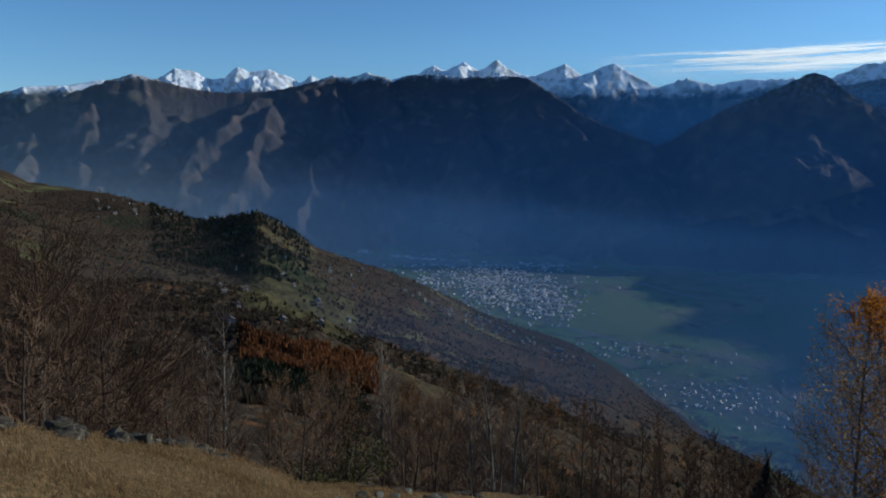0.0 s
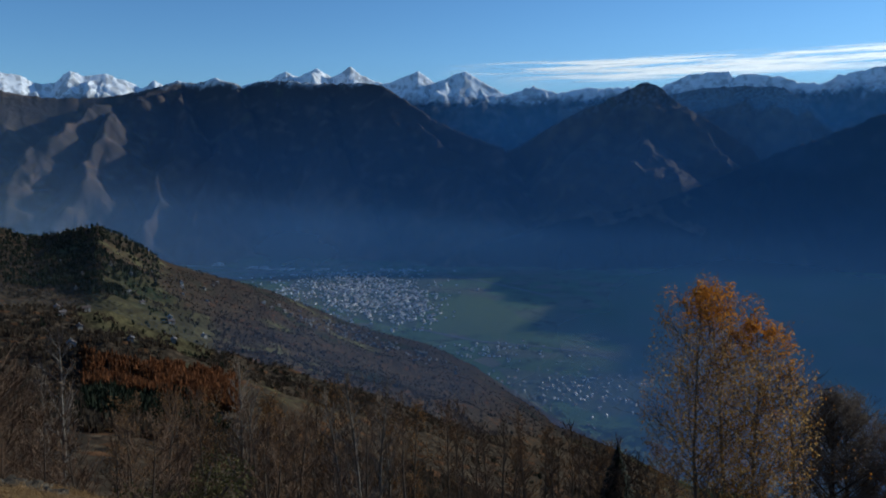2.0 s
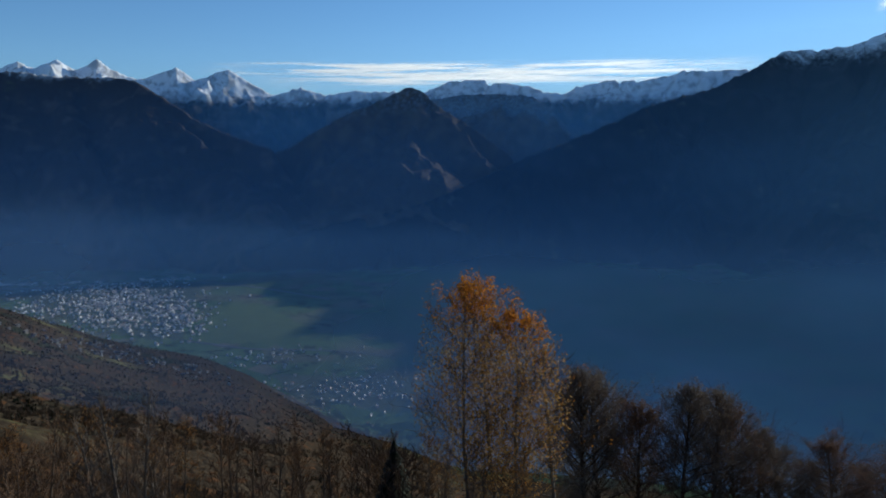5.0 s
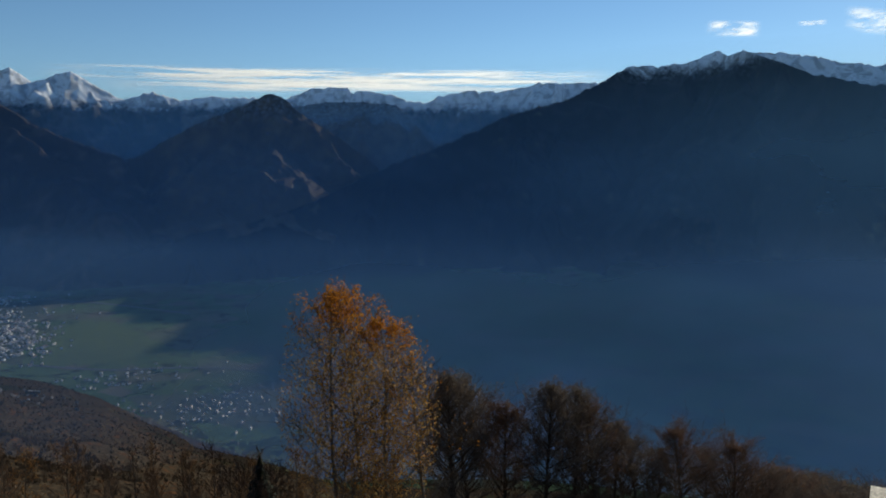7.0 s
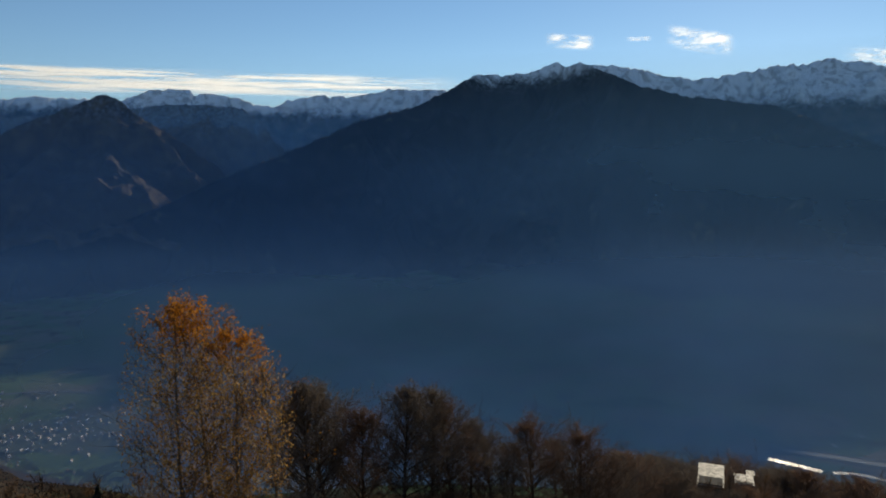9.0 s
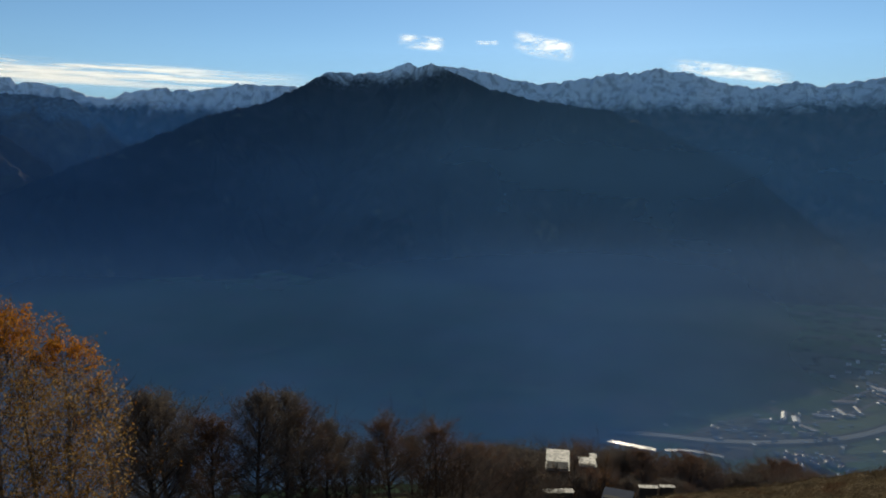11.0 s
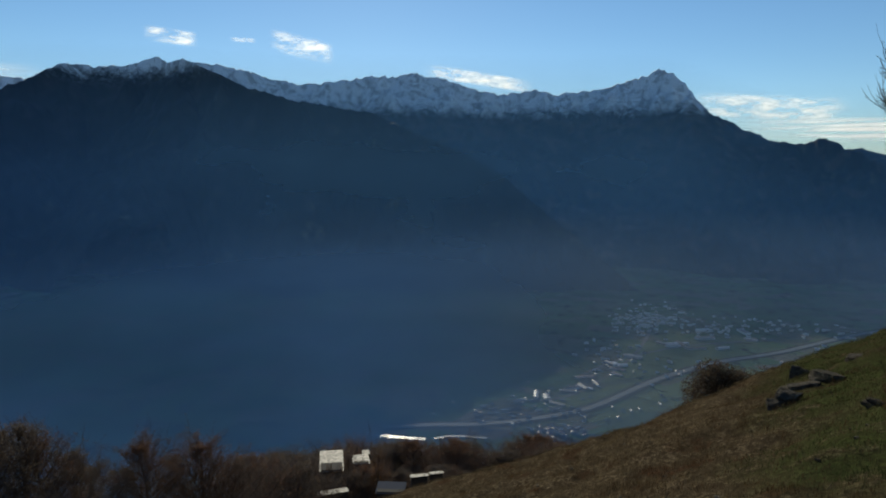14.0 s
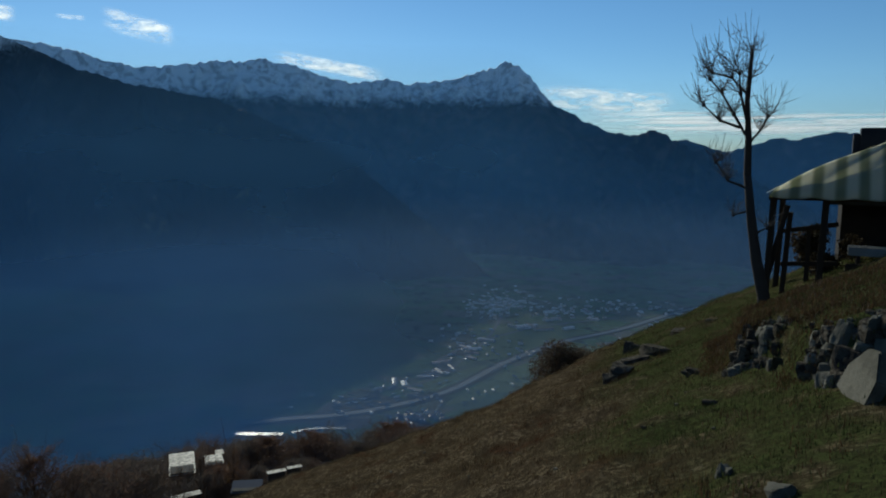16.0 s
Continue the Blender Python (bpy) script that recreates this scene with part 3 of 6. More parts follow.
mountain("mountain_range", "snowy range rising to a sharp solitary pyramid summit",
         [(52, 6), (57.2, 6.87), (63.1, 7.39), (66.1, 6.91), (67.8, 6.4), (70, 6.09), (72.6, 6.36), (75.2, 6.79), (77.2, 6.79), (78.2, 7.12), (79.5, 6.86), (80.8, 6.76), (83, 5.9), (85.5, 5.53), (88, 5.86), (89.5, 5.5),
          (91.9, 5.72), (93.4, 6.07), (94.9, 6.4), (96.2, 6.85), (97, 7.2), (97.4, 7.22), (98.1, 6.95), (98.9, 6.1), (99.7, 5.1), (100.7, 4.05), (102.7, 3.02), (105.1, 1.94), (106.8, 1.73), (108.4, 2.15), (109.8, 1.41), (112.1, 0.3), (114, -0.7), (117.9, -2.6), (121.6, -5.2), (127, -9)],
         [(52, 4500), (72, 4600), (76, 4840), (97, 4750), (109, 4200), (127, 3000)], M_SNOWY, 41, 0.72, 1900,
         spurs=(([(97, 7.2), (96.9, 4.67), (94.3, 1.21), (91.2, -1.89), (89.5, -5)], 3500, 0.85), ([(97, 7.2), (99.9, 3.6), (102.2, -0.88), (103.2, -6)], 3300, 0.8), ([(75, 6.78), (77, 5.3), (81.3, 3.59), (86, 1.6)], 4000, 0.9), ([(88, 5.8), (86.8, 4.18), (87.6, 2), (88.5, 0)], 4150, 0.9),
                ([(106, 1.8), (106.5, -1), (107, -6)], 3250, 0.85)), ribs=40, rib_drop=230, rough=0.9, teeth=1.7, step=0.11, rows=150)
mountain("mountain_ridge", "pale blue far ridge closing the valley",
         [(104, 0), (108, 0.9), (110.6, 1.45), (113.2, 0.52), (115.5, 1.14), (116.5, 1.54), (118, 1.42), (120.1, 1.92), (123.4, 1.82), (127.5, 1.4), (150, 2)],
         [(104, 4850), (150, 4850)], M_PALE, 53, 0.9, 700, rough=0.6, step=0.2, rows=50)


# ---------------------------------------------------------------- haze and clouds
def veil(name, label, b0, b1, e0, e1, low_r, lean, material, kind="structure", category="haze"):
    """A steep sheet of haze between two angles of sight; low_r: bearing -> distance of its lower edge."""
    b = np.arange(b0, b1 + 0.1, 2.0)
    top = np.interp(b, *table(e1)) if isinstance(e1, list) else np.full(len(b), e1)
    r = np.interp(b, *table(low_r))
    verts = [sight(x, e0 + (y - e0) * i / 23, d + lean * i / 23) for i in range(24) for x, y, d in zip(b, top, r)]
    me = mesh_from(name, verts, sheet(24, len(b)), material, True)
    uv = me.uv_layers.new(name="UVMap")
    n = len(b)
    vi = np.empty(len(me.loops), dtype=int)
    me.loops.foreach_get("vertex_index", vi)
    uv.data.foreach_set("uv", np.stack([(vi % n) / (n - 1), (vi // n) / 23.0], 1).ravel())
    return tagged(new(name, me), label, category, kind=kind)


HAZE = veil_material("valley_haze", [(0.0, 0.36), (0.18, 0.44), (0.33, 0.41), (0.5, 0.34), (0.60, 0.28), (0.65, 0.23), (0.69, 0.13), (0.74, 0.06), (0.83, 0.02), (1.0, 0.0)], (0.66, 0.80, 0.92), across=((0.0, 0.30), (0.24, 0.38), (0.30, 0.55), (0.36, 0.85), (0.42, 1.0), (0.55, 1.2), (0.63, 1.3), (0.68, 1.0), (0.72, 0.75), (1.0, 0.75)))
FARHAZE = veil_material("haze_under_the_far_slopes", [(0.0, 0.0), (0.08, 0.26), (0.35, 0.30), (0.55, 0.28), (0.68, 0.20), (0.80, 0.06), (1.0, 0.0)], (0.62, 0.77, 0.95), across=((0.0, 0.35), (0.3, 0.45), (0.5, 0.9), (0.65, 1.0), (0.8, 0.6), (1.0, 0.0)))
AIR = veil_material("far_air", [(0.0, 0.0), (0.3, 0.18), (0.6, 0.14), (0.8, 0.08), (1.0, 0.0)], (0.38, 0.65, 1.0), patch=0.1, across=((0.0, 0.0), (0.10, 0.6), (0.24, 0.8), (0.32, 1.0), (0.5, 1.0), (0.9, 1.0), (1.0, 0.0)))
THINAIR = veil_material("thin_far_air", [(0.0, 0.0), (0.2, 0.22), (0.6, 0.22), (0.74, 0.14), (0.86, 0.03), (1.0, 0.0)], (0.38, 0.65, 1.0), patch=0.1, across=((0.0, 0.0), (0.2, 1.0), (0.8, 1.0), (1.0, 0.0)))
# Blue tone paints scattered light over shaded slopes; peak near bearing 64 imitates lens flare.
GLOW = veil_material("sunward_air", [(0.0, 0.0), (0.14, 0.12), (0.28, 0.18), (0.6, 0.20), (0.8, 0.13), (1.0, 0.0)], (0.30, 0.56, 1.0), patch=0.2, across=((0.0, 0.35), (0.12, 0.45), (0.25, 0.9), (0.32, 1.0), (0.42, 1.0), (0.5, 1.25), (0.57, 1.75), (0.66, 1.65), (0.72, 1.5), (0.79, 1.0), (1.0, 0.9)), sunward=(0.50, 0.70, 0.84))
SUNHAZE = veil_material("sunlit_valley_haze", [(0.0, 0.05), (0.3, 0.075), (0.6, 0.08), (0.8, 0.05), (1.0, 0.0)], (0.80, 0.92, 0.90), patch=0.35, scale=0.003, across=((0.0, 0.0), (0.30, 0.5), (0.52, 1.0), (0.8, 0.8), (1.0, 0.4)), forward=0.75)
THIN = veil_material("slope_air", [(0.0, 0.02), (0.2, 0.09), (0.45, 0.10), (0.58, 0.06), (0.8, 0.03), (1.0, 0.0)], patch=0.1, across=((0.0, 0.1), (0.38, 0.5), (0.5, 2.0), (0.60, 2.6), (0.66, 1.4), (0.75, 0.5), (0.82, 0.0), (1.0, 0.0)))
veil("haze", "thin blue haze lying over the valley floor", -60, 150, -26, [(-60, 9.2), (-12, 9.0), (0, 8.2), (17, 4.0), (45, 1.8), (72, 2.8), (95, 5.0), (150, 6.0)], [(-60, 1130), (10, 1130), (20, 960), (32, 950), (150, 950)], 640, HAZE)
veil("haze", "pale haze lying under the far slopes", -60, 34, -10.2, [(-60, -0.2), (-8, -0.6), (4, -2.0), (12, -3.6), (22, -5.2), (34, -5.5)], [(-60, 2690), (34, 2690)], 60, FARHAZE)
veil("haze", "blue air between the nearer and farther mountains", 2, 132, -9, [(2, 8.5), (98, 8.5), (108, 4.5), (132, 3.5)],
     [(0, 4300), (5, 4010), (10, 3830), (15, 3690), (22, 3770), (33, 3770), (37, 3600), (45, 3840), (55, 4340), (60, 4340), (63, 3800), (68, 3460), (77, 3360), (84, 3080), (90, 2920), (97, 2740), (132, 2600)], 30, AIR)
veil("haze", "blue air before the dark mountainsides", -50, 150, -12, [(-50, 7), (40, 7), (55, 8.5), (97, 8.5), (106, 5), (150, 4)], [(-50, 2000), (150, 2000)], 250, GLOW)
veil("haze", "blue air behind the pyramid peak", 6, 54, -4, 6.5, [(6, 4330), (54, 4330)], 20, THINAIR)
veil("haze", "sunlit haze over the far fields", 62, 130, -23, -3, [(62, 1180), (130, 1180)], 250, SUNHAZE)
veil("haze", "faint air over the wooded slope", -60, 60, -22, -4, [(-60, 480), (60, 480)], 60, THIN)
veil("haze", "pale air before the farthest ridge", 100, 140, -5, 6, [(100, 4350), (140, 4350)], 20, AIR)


# ---------------------------------------------------------------- clouds
def cloud_material(name, scale, squash, lo, hi):
    k = Mat(name)
    uv = k.t.nodes.new("ShaderNodeUVMap")
    u, v = k.axis("X", uv.outputs[0]), k.axis("Y", uv.outputs[0])
    fade = k.math("MULTIPLY", k.math("MULTIPLY", k.step(u, 0.0, 0.3), k.step(u, 1.0, 0.75)), k.math("MULTIPLY", k.step(v, 0.0, 0.3), k.step(v, 1.0, 0.72)))
    wisp = k.step(k.noise(scale, 6, 0.62, (1, 1, squash)), lo, hi)
    dens = k.math("MULTIPLY", fade, wisp)
    tp = k.t.nodes.new("ShaderNodeBsdfTransparent")
    tl = k.node("ShaderNodeBsdfTranslucent", Color=(0.95, 0.95, 0.95, 1))
    mx = k.node("ShaderNodeMixShader")
    k.link(dens, mx.inputs[0])
    k.link(tp.outputs[0], mx.inputs[1])
    k.link(tl.outputs[0], mx.inputs[2])
    k.link(mx.outputs[0], k.out.inputs["Surface"])
    return k.m


CIRRUS = cloud_material("thin_cirrus", 0.0016, 24.0, 0.36, 0.60)
WISP = cloud_material("wisp_of_cloud", 0.0062, 3.6, 0.34, 0.70)


def cloud(label, b0, b1, e0, e1, tilt=0.0, bend=0.0, material=None):
    """A thin cloud bank: a gently curved sheet high behind the mountains."""
    n, m = 40, 7
    verts = []
    for j in range(m):
        for i in range(n):
            u, v = i / (n - 1), j / (m - 1)
            b = b0 + (b1 - b0) * u
            e = e0 + (e1 - e0) * v + tilt * (u - 0.5) + bend * math.sin(u * math.pi)
            verts.append(sight(b, e, 4900 - 8 * v))
    me = mesh_from("cloud", verts, sheet(m, n), material or CIRRUS, True)
    uv = me.uv_layers.new(name="UVMap")
    vi = np.empty(len(me.loops), dtype=int)
    me.loops.foreach_get("vertex_index", vi)
    uv.data.foreach_set("uv", np.stack([(vi % n) / (n - 1), (vi // n) / (m - 1.0)], 1).ravel())
    tagged(new("cloud", me), label, "cloud")


cloud("long flat white streak of cirrus above the peaks", 13, 54, 4.6, 6.6, 0.2, 0.35)
cloud("long flat white streak of cirrus above the peaks", 10, 40, 5.4, 6.6, -0.1, 0.25)
cloud("small bright wisp of cloud", 58.8, 62.7, 8.5, 9.7, -0.3, material=WISP)
cloud("bent bright wisp of cloud", 67.6, 72.6, 7.9, 9.7, -1.0, material=WISP)
cloud("faint streak of cloud", 64.8, 66.8, 8.9, 9.3, material=WISP)
cloud("low bright cloud behind the snowy crest", 79, 88, 6.1, 7.3, -1.4, material=WISP)
cloud("low wisp of cloud behind the far ridge", 99, 110, 3.3, 5.3, -0.8, material=WISP)
cloud("low veil of cloud behind the far ridge", 101, 132, 1.6, 3.5, -0.6)

# ---------------------------------------------------------------- valley: river, roads, fields
k = Mat("river_water")
WATER = k.finish(k.mix(k.noise(0.05, 3), (0.11, 0.125, 0.125), (0.15, 0.165, 0.16)), 0.8, k.noise(0.6, 3), 0.15, 0.2)
k = Mat("sunlit_river_shallows")
GLINT = k.finish((0.12, 0.15, 0.16), 0.3, k.noise(0.9, 3), 0.3, 0.3)
GRAVEL = plain("wooded_river_bank", (0.022, 0.028, 0.02), (0.05, 0.055, 0.04), 0.05, 0.9, 0.2, vary=False)
ROAD = plain("grey_road", (0.09, 0.09, 0.095), (0.17, 0.17, 0.17), 0.1, 0.85, 0.2, vary=False)
MEADOW = plain("bright_green_meadow", (0.075, 0.108, 0.042), (0.135, 0.168, 0.068), 0.03, 0.95, 0.2, vary=False)


def on_floor(bearing, angle):
    return sight(bearing, angle, (FLOOR - EYE) / math.tan(radians(angle)))


def ribbon(name, label, category, line, width, lift, material, seg=10):
    pts = [on_floor(*p) for p in line]
    fine = []
    for i in range(len(pts) - 1):
        p0, p1, p2, p3 = pts[max(i - 1, 0)], pts[i], pts[i + 1], pts[min(i + 2, len(pts) - 1)]
        for j in range(seg):
            t = j / seg
            fine.append(0.5 * (2 * p1 + (p2 - p0) * t + (2 * p0 - 5 * p1 + 4 * p2 - p3) * t * t + (3 * p1 - p0 - 3 * p2 + p3) * t ** 3))
    fine.append(pts[-1])
    verts, n = [], len(fine)
    for i, p in enumerate(fine):
        d = fine[min(i + 1, n - 1)] - fine[max(i - 1, 0)]
        s = Vector((-d.y, d.x, 0)).normalized()
        for a, dz in ((-1, -0.4), (-0.9, 0), (0.9, 0), (1, -0.4)):
            verts.append((p.x + s.x * a * width / 2, p.y + s.y * a * width / 2, FLOOR + lift + dz))
    ob = new(name, mesh_from(name, verts, sheet(n, 4), material))
    return tagged(ob, label, category, kind="structure")


RIVER = [(76, -20.2), (80, -20.1), (84, -20.0), (88.6, -19.4), (93.2, -18.2), (97.8, -15.9), (102.2, -14.2), (106.5, -13.0), (112, -11.0), (118, -9.6)]
ribbon("river_bank", "dark wooded bank along the straightened river", "river bank", RIVER, 34, 0.7, GRAVEL)
ribbon("water", "slate-blue straightened river crossing the valley floor", "river", RIVER, 17, 1.2, WATER)
ribbon("water", "river bend glittering white in the low sun", "river", [(74.6, -20.7), (76.5, -20.95), (79.6, -21.2)], 13, 1.2, GLINT)
ribbon("water", "river bend glittering white in the low sun", "river", [(80.3, -21.15), (82, -20.95), (84.6, -21.05)], 10, 1.2, GLINT)
ribbon("road", "pale valley road past the green meadow", "road", [(9, -13.9), (14, -14.9), (18.5, -15.25), (22.9, -15.7), (27, -16.6)], 11, 0.7, ROAD)
ribbon("road", "pale road along the fields", "road", [(92, -16.0), (95, -14.6), (100, -13.2), (106, -12.2)], 9, 0.7, ROAD)
ribbon("road", "pale road along the fields", "road", [(88, -18.2), (92, -17.2), (96, -14.2), (97.5, -11.6)], 8, 0.75, ROAD)
ribbon("road", "valley road under the far slope", "road", [(-12, -7.6), (-4, -8.9), (3, -9.5), (11, -9.7), (20, -11.4)], 14, 0.7, ROAD)


def field(label, corners, lift, material=None):
    """A meadow on the valley floor with a softly wandering edge."""
    pts = [on_floor(*c) for c in corners]
    mid = sum(pts, Vector()) / len(pts)
    ring, rng = [], random.Random(len(corners) * 7 + int(mid.x))
    for i, p in enumerate(pts):
        q = pts[(i + 1) % len(pts)]
        for j in range(14):
            w = p.lerp(q, j / 14)
            ring.append(mid + (w - mid) * (rng.uniform(0.94, 1.03) + 0.10 * noise.noise(w * 0.02)))
    verts = [(v.x, v.y, FLOOR + lift) for v in ring] + [(v.x + (v.x - mid.x) * 0.01, v.y + (v.y - mid.y) * 0.01, FLOOR - 0.3) for v in ring]
    n = len(ring)
    faces = [list(range(n))] + [[i, i + n, (i + 1) % n + n, (i + 1) % n] for i in range(n)]
    tagged(new("meadow", mesh_from("meadow", verts, faces, material or MEADOW)), label, "meadow", kind="structure")


field("bright green meadow beside the town", [(9.8, -14.0), (10.9, -11.9), (12.5, -11.3), (14.6, -11.5), (17.5, -13.1), (19.2, -14.2), (15, -14.6)], 0.45)
field("green fields below the village", [(93.5, -16.5), (95.5, -13.4), (101, -12.9), (104, -13.4), (99, -15.2)], 0.45)
field("green fields by the river", [(89, -19.0), (90.5, -17.6), (93.2, -16.9), (97, -15.9), (93.3, -18.0)], 0.40)
field("green fields by the river", [(92, -19.6), (97.8, -16.5), (103, -14.6), (106, -14.2), (101, -17.5)], 0.35)

YARDS = plain("town_yards_and_streets", (0.062, 0.078, 0.052), (0.11, 0.125, 0.095), 0.06, 0.95, 0.2, vary=False)
field("grey yards and streets between the houses of the town", [(-2, -9.55), (1, -9.5), (6, -9.55), (10.5, -9.6), (9.8, -11.4), (8.8, -13.9), (5, -13.2), (1, -11.6)], 0.3, YARDS)
field("grey yards between the houses of the lower village", [(15, -16.9), (22, -17.4), (31, -18.2), (32, -20.2), (24, -20.2), (17, -18.6)], 0.3, YARDS)

# ---------------------------------------------------------------- houses
k = Mat("rendered_house_wall")
tone = k.ramp(k.random(), [(0, (0.18, 0.17, 0.15)), (0.4, (0.28, 0.27, 0.25)), (0.7, (0.20, 0.16, 0.12)), (0.9, (0.34, 0.32, 0.30)), (1, (0.7, 0.69, 0.67))])
HOUSEWALL = k.finish(k.mix(k.noise(0.8, 4), tone, k.mix(0.8, (0.4, 0.36, 0.3), tone)), 0.85)
k = Mat("house_roof")
tone = k.ramp(k.random(), [(0, (0.12, 0.085, 0.07)), (0.35, (0.16, 0.15, 0.145)), (0.7, (0.24, 0.23, 0.225)), (1, (0.18, 0.11, 0.08))])
HOUSEROOF = k.finish(k.mix(k.noise(1.5, 4), tone, k.mix(0.7, (0.1, 0.1, 0.1), tone)), 0.6, spec=0.12)
k = Mat("town_walls")
TOWNWALL = k.finish(k.ramp(k.island(), [(0, (0.55, 0.54, 0.52)), (0.5, (0.80, 0.79, 0.77)), (0.8, (0.62, 0.52, 0.42)), (1, (0.82, 0.82, 0.82))]), 0.8)
k = Mat("town_roofs")
TOWNROOF = k.finish(k.ramp(k.island(), [(0, (0.16, 0.10, 0.08)), (0.4, (0.30, 0.28, 0.27)), (0.75, (0.70, 0.68, 0.66)), (1, (0.36, 0.22, 0.16))]), 0.5, spec=0.15)
PANEGLASS = plain("dark_window", (0.02, 0.022, 0.026), (0.05, 0.052, 0.056), 3, 0.2, 0.0)


def wall_shape(w, d, h, rise):
    """Four walls with two gables."""
    x, y = w / 2, d / 2
    v = [(-x, -y, -3), (x, -y, -3), (x, y, -3), (-x, y, -3), (-x, -y, h), (x, -y, h), (x, y, h), (-x, y, h), (-x, 0, h + rise), (x, 0, h + rise)]
    f = [(0, 1, 5, 4), (2, 3, 7, 6), (1, 2, 6, 9, 5), (3, 0, 4, 8, 7)]
    return v, f


def roof_shape(w, d, h, rise, over=0.5, thick=0.22):
    x, y = w / 2 + over, d / 2 + over
    low = h - rise * over / (d / 2)
    top = [(-x, -y, low), (x, -y, low), (x, 0, h + rise), (-x, 0, h + rise), (x, y, low), (-x, y, low)]
    v = [(a, b, c + thick + 0.02) for a, b, c in top] + [(a, b, c + 0.02) for a, b, c in top]
    f = [(0, 1, 2, 3), (3, 2, 4, 5), (7, 6, 9, 8), (8, 9, 11, 10), (0, 6, 7, 1), (5, 4, 10, 11), (1, 7, 8, 2), (2, 8, 10, 4), (0, 3, 9, 6), (3, 5, 11, 9)]
    return v, f


def house_kind(w, d, h, rise):
    v, f = wall_shape(w, d, h, rise)
    wall = mesh_from("wall", v, f, HOUSEWALL)
    v, f = roof_shape(w, d, h, rise)
    roof = mesh_from("roof", v, f, HOUSEROOF)
    ch = [(-0.3, -0.3, 0), (0.3, -0.3, 0), (0.3, 0.3, 0), (-0.3, 0.3, 0), (-0.3, -0.3, 1.6), (0.3, -0.3, 1.6), (0.3, 0.3, 1.6), (-0.3, 0.3, 1.6)]
    cf = [(0, 1, 5, 4), (1, 2, 6, 5), (2, 3, 7, 6), (3, 0, 4, 7), (4, 5, 6, 7)]
    chim = mesh_from("chimney", [(a + w * 0.25, b, c + h + rise - 0.7) for a, b, c in ch], cf, HOUSEWALL)
    pane = mesh_from("window", [(a * 0.9, -d / 2 - 0.03, 0.9 + c) for a, c in ((-0.5, 0), (0.5, 0), (0.5, 1.3), (-0.5, 1.3))], [(0, 1, 2, 3)], PANEGLASS)
    return wall, roof, chim, pane, w, h


rng = random.Random(5)
HOUSES = [house_kind(*s) for s in ((3.6, 2.8, 2.0, 0.8), (3.0, 2.5, 1.7, 0.7), (4.2, 3.0, 2.2, 0.8), (2.6, 2.2, 1.5, 0.6))]


def hill_spot(bearing, angle):
    """Where the sight line at that angle meets the hillside; None where it passes over it."""
    r = np.geomspace(70, 1500, 260)
    z = relief(np.full(len(r), float(bearing)), r)
    e = np.degrees(np.arctan2(z - EYE, r))
    i = np.argmax(e >= angle)
    if e[i] < angle:
        return None
    return at(bearing, float(r[i]))


def house(place, kind, turn, label, group, windows=True):
    wall, roof, chim, pane, w, h = kind
    ob = thing("house", pose(*place, 0, 0, turn), label, "house", group)
    a = part("wall", wall, ob)
    if windows:
        for i in (-0.28, 0.28):
            part("window", pane, a, m=pose(w * i, 0.0, 0) @ Matrix.Diagonal((0.7, 1, 0.7, 1)))
    r = part("roof", roof, ob)
    part("chimney", chim, r)
    return ob


# single houses and barns on the slopes
for n, (b0, b1, e0, e1, many, text) in enumerate((
        (-25.5, -18.5, -5.2, -3.6, 16, "small pale house in the upper village among trees"),
        (-17.5, -6.5, -14.5, -7.5, 26, "small whitewashed house on the terraced pastures"),
        (-3.5, 15, -18.5, -11.0, 130, "pale rendered house of the hillside village"),
        (10, 24, -21.0, -16.5, 30, "pale rendered house at the foot of the slope"))):
    made = 0
    for trial in range(many * 5):
        b = rng.uniform(b0, b1)
        if n == 2:
            b = min(max(rng.gauss(4.2, 3.4), -6.5), 12)
            e = -12.35 - b * 0.37 - rng.uniform(0, 0.9) if b > -2 else -9.2 + (b + 7) * -0.55 - rng.uniform(0, 0.4)
        elif n == 3:
            b = rng.uniform(16, 24)
            e = -18.4 - (b - 17) * 0.45 - rng.uniform(0, 0.9)
        else:
            e = rng.uniform(e0, e1)
        p = hill_spot(b, e)
        if p is None or p.length < 250:
            continue
        house(p, rng.choice(HOUSES), rng.choice((20, 35, 110, 125)) + rng.uniform(-12, 12), text, text.split(" ", 2)[2], windows=made % 3 == 0)
        made += 1
        if made >= many:
            break

# the town and the villages on the valley floor, too many to tell apart
spots = []
for many, b, sb, e, se in ((720, 5.2, 2.6, -10.9, 0.95), (240, 1.0, 2.6, -10.2, 0.7), (160, 8.5, 1.4, -12.4, 0.8), (100, 20, 3.6, -18.2, 0.8), (110, 26, 4.0, -18.6, 0.9), (60, 14.5, 2.5, -15.6, 0.35),
                           (110, 97.2, 1.5, -11.4, 0.55), (50, 102.5, 2.4, -11.8, 0.35), (50, 108, 3, -11.4, 0.3), (14, 91, 2.5, -17.6, 0.5), (6, 97, 2.5, -17.8, 0.4), (8, 86, 3, -19.6, 0.25),
                           (50, 91, 1.6, -20.3, 0.3), (40, 94.5, 1.5, -14.4, 0.8), (40, 88, 3, -18.9, 0.4), (30, 100, 3, -15.6, 0.9), (60, 96.6, 1.2, -11.6, 0.5)):
    for i in range(many):
        spots.append((rng.gauss(b, sb), min(rng.gauss(e, se), -9.4)))
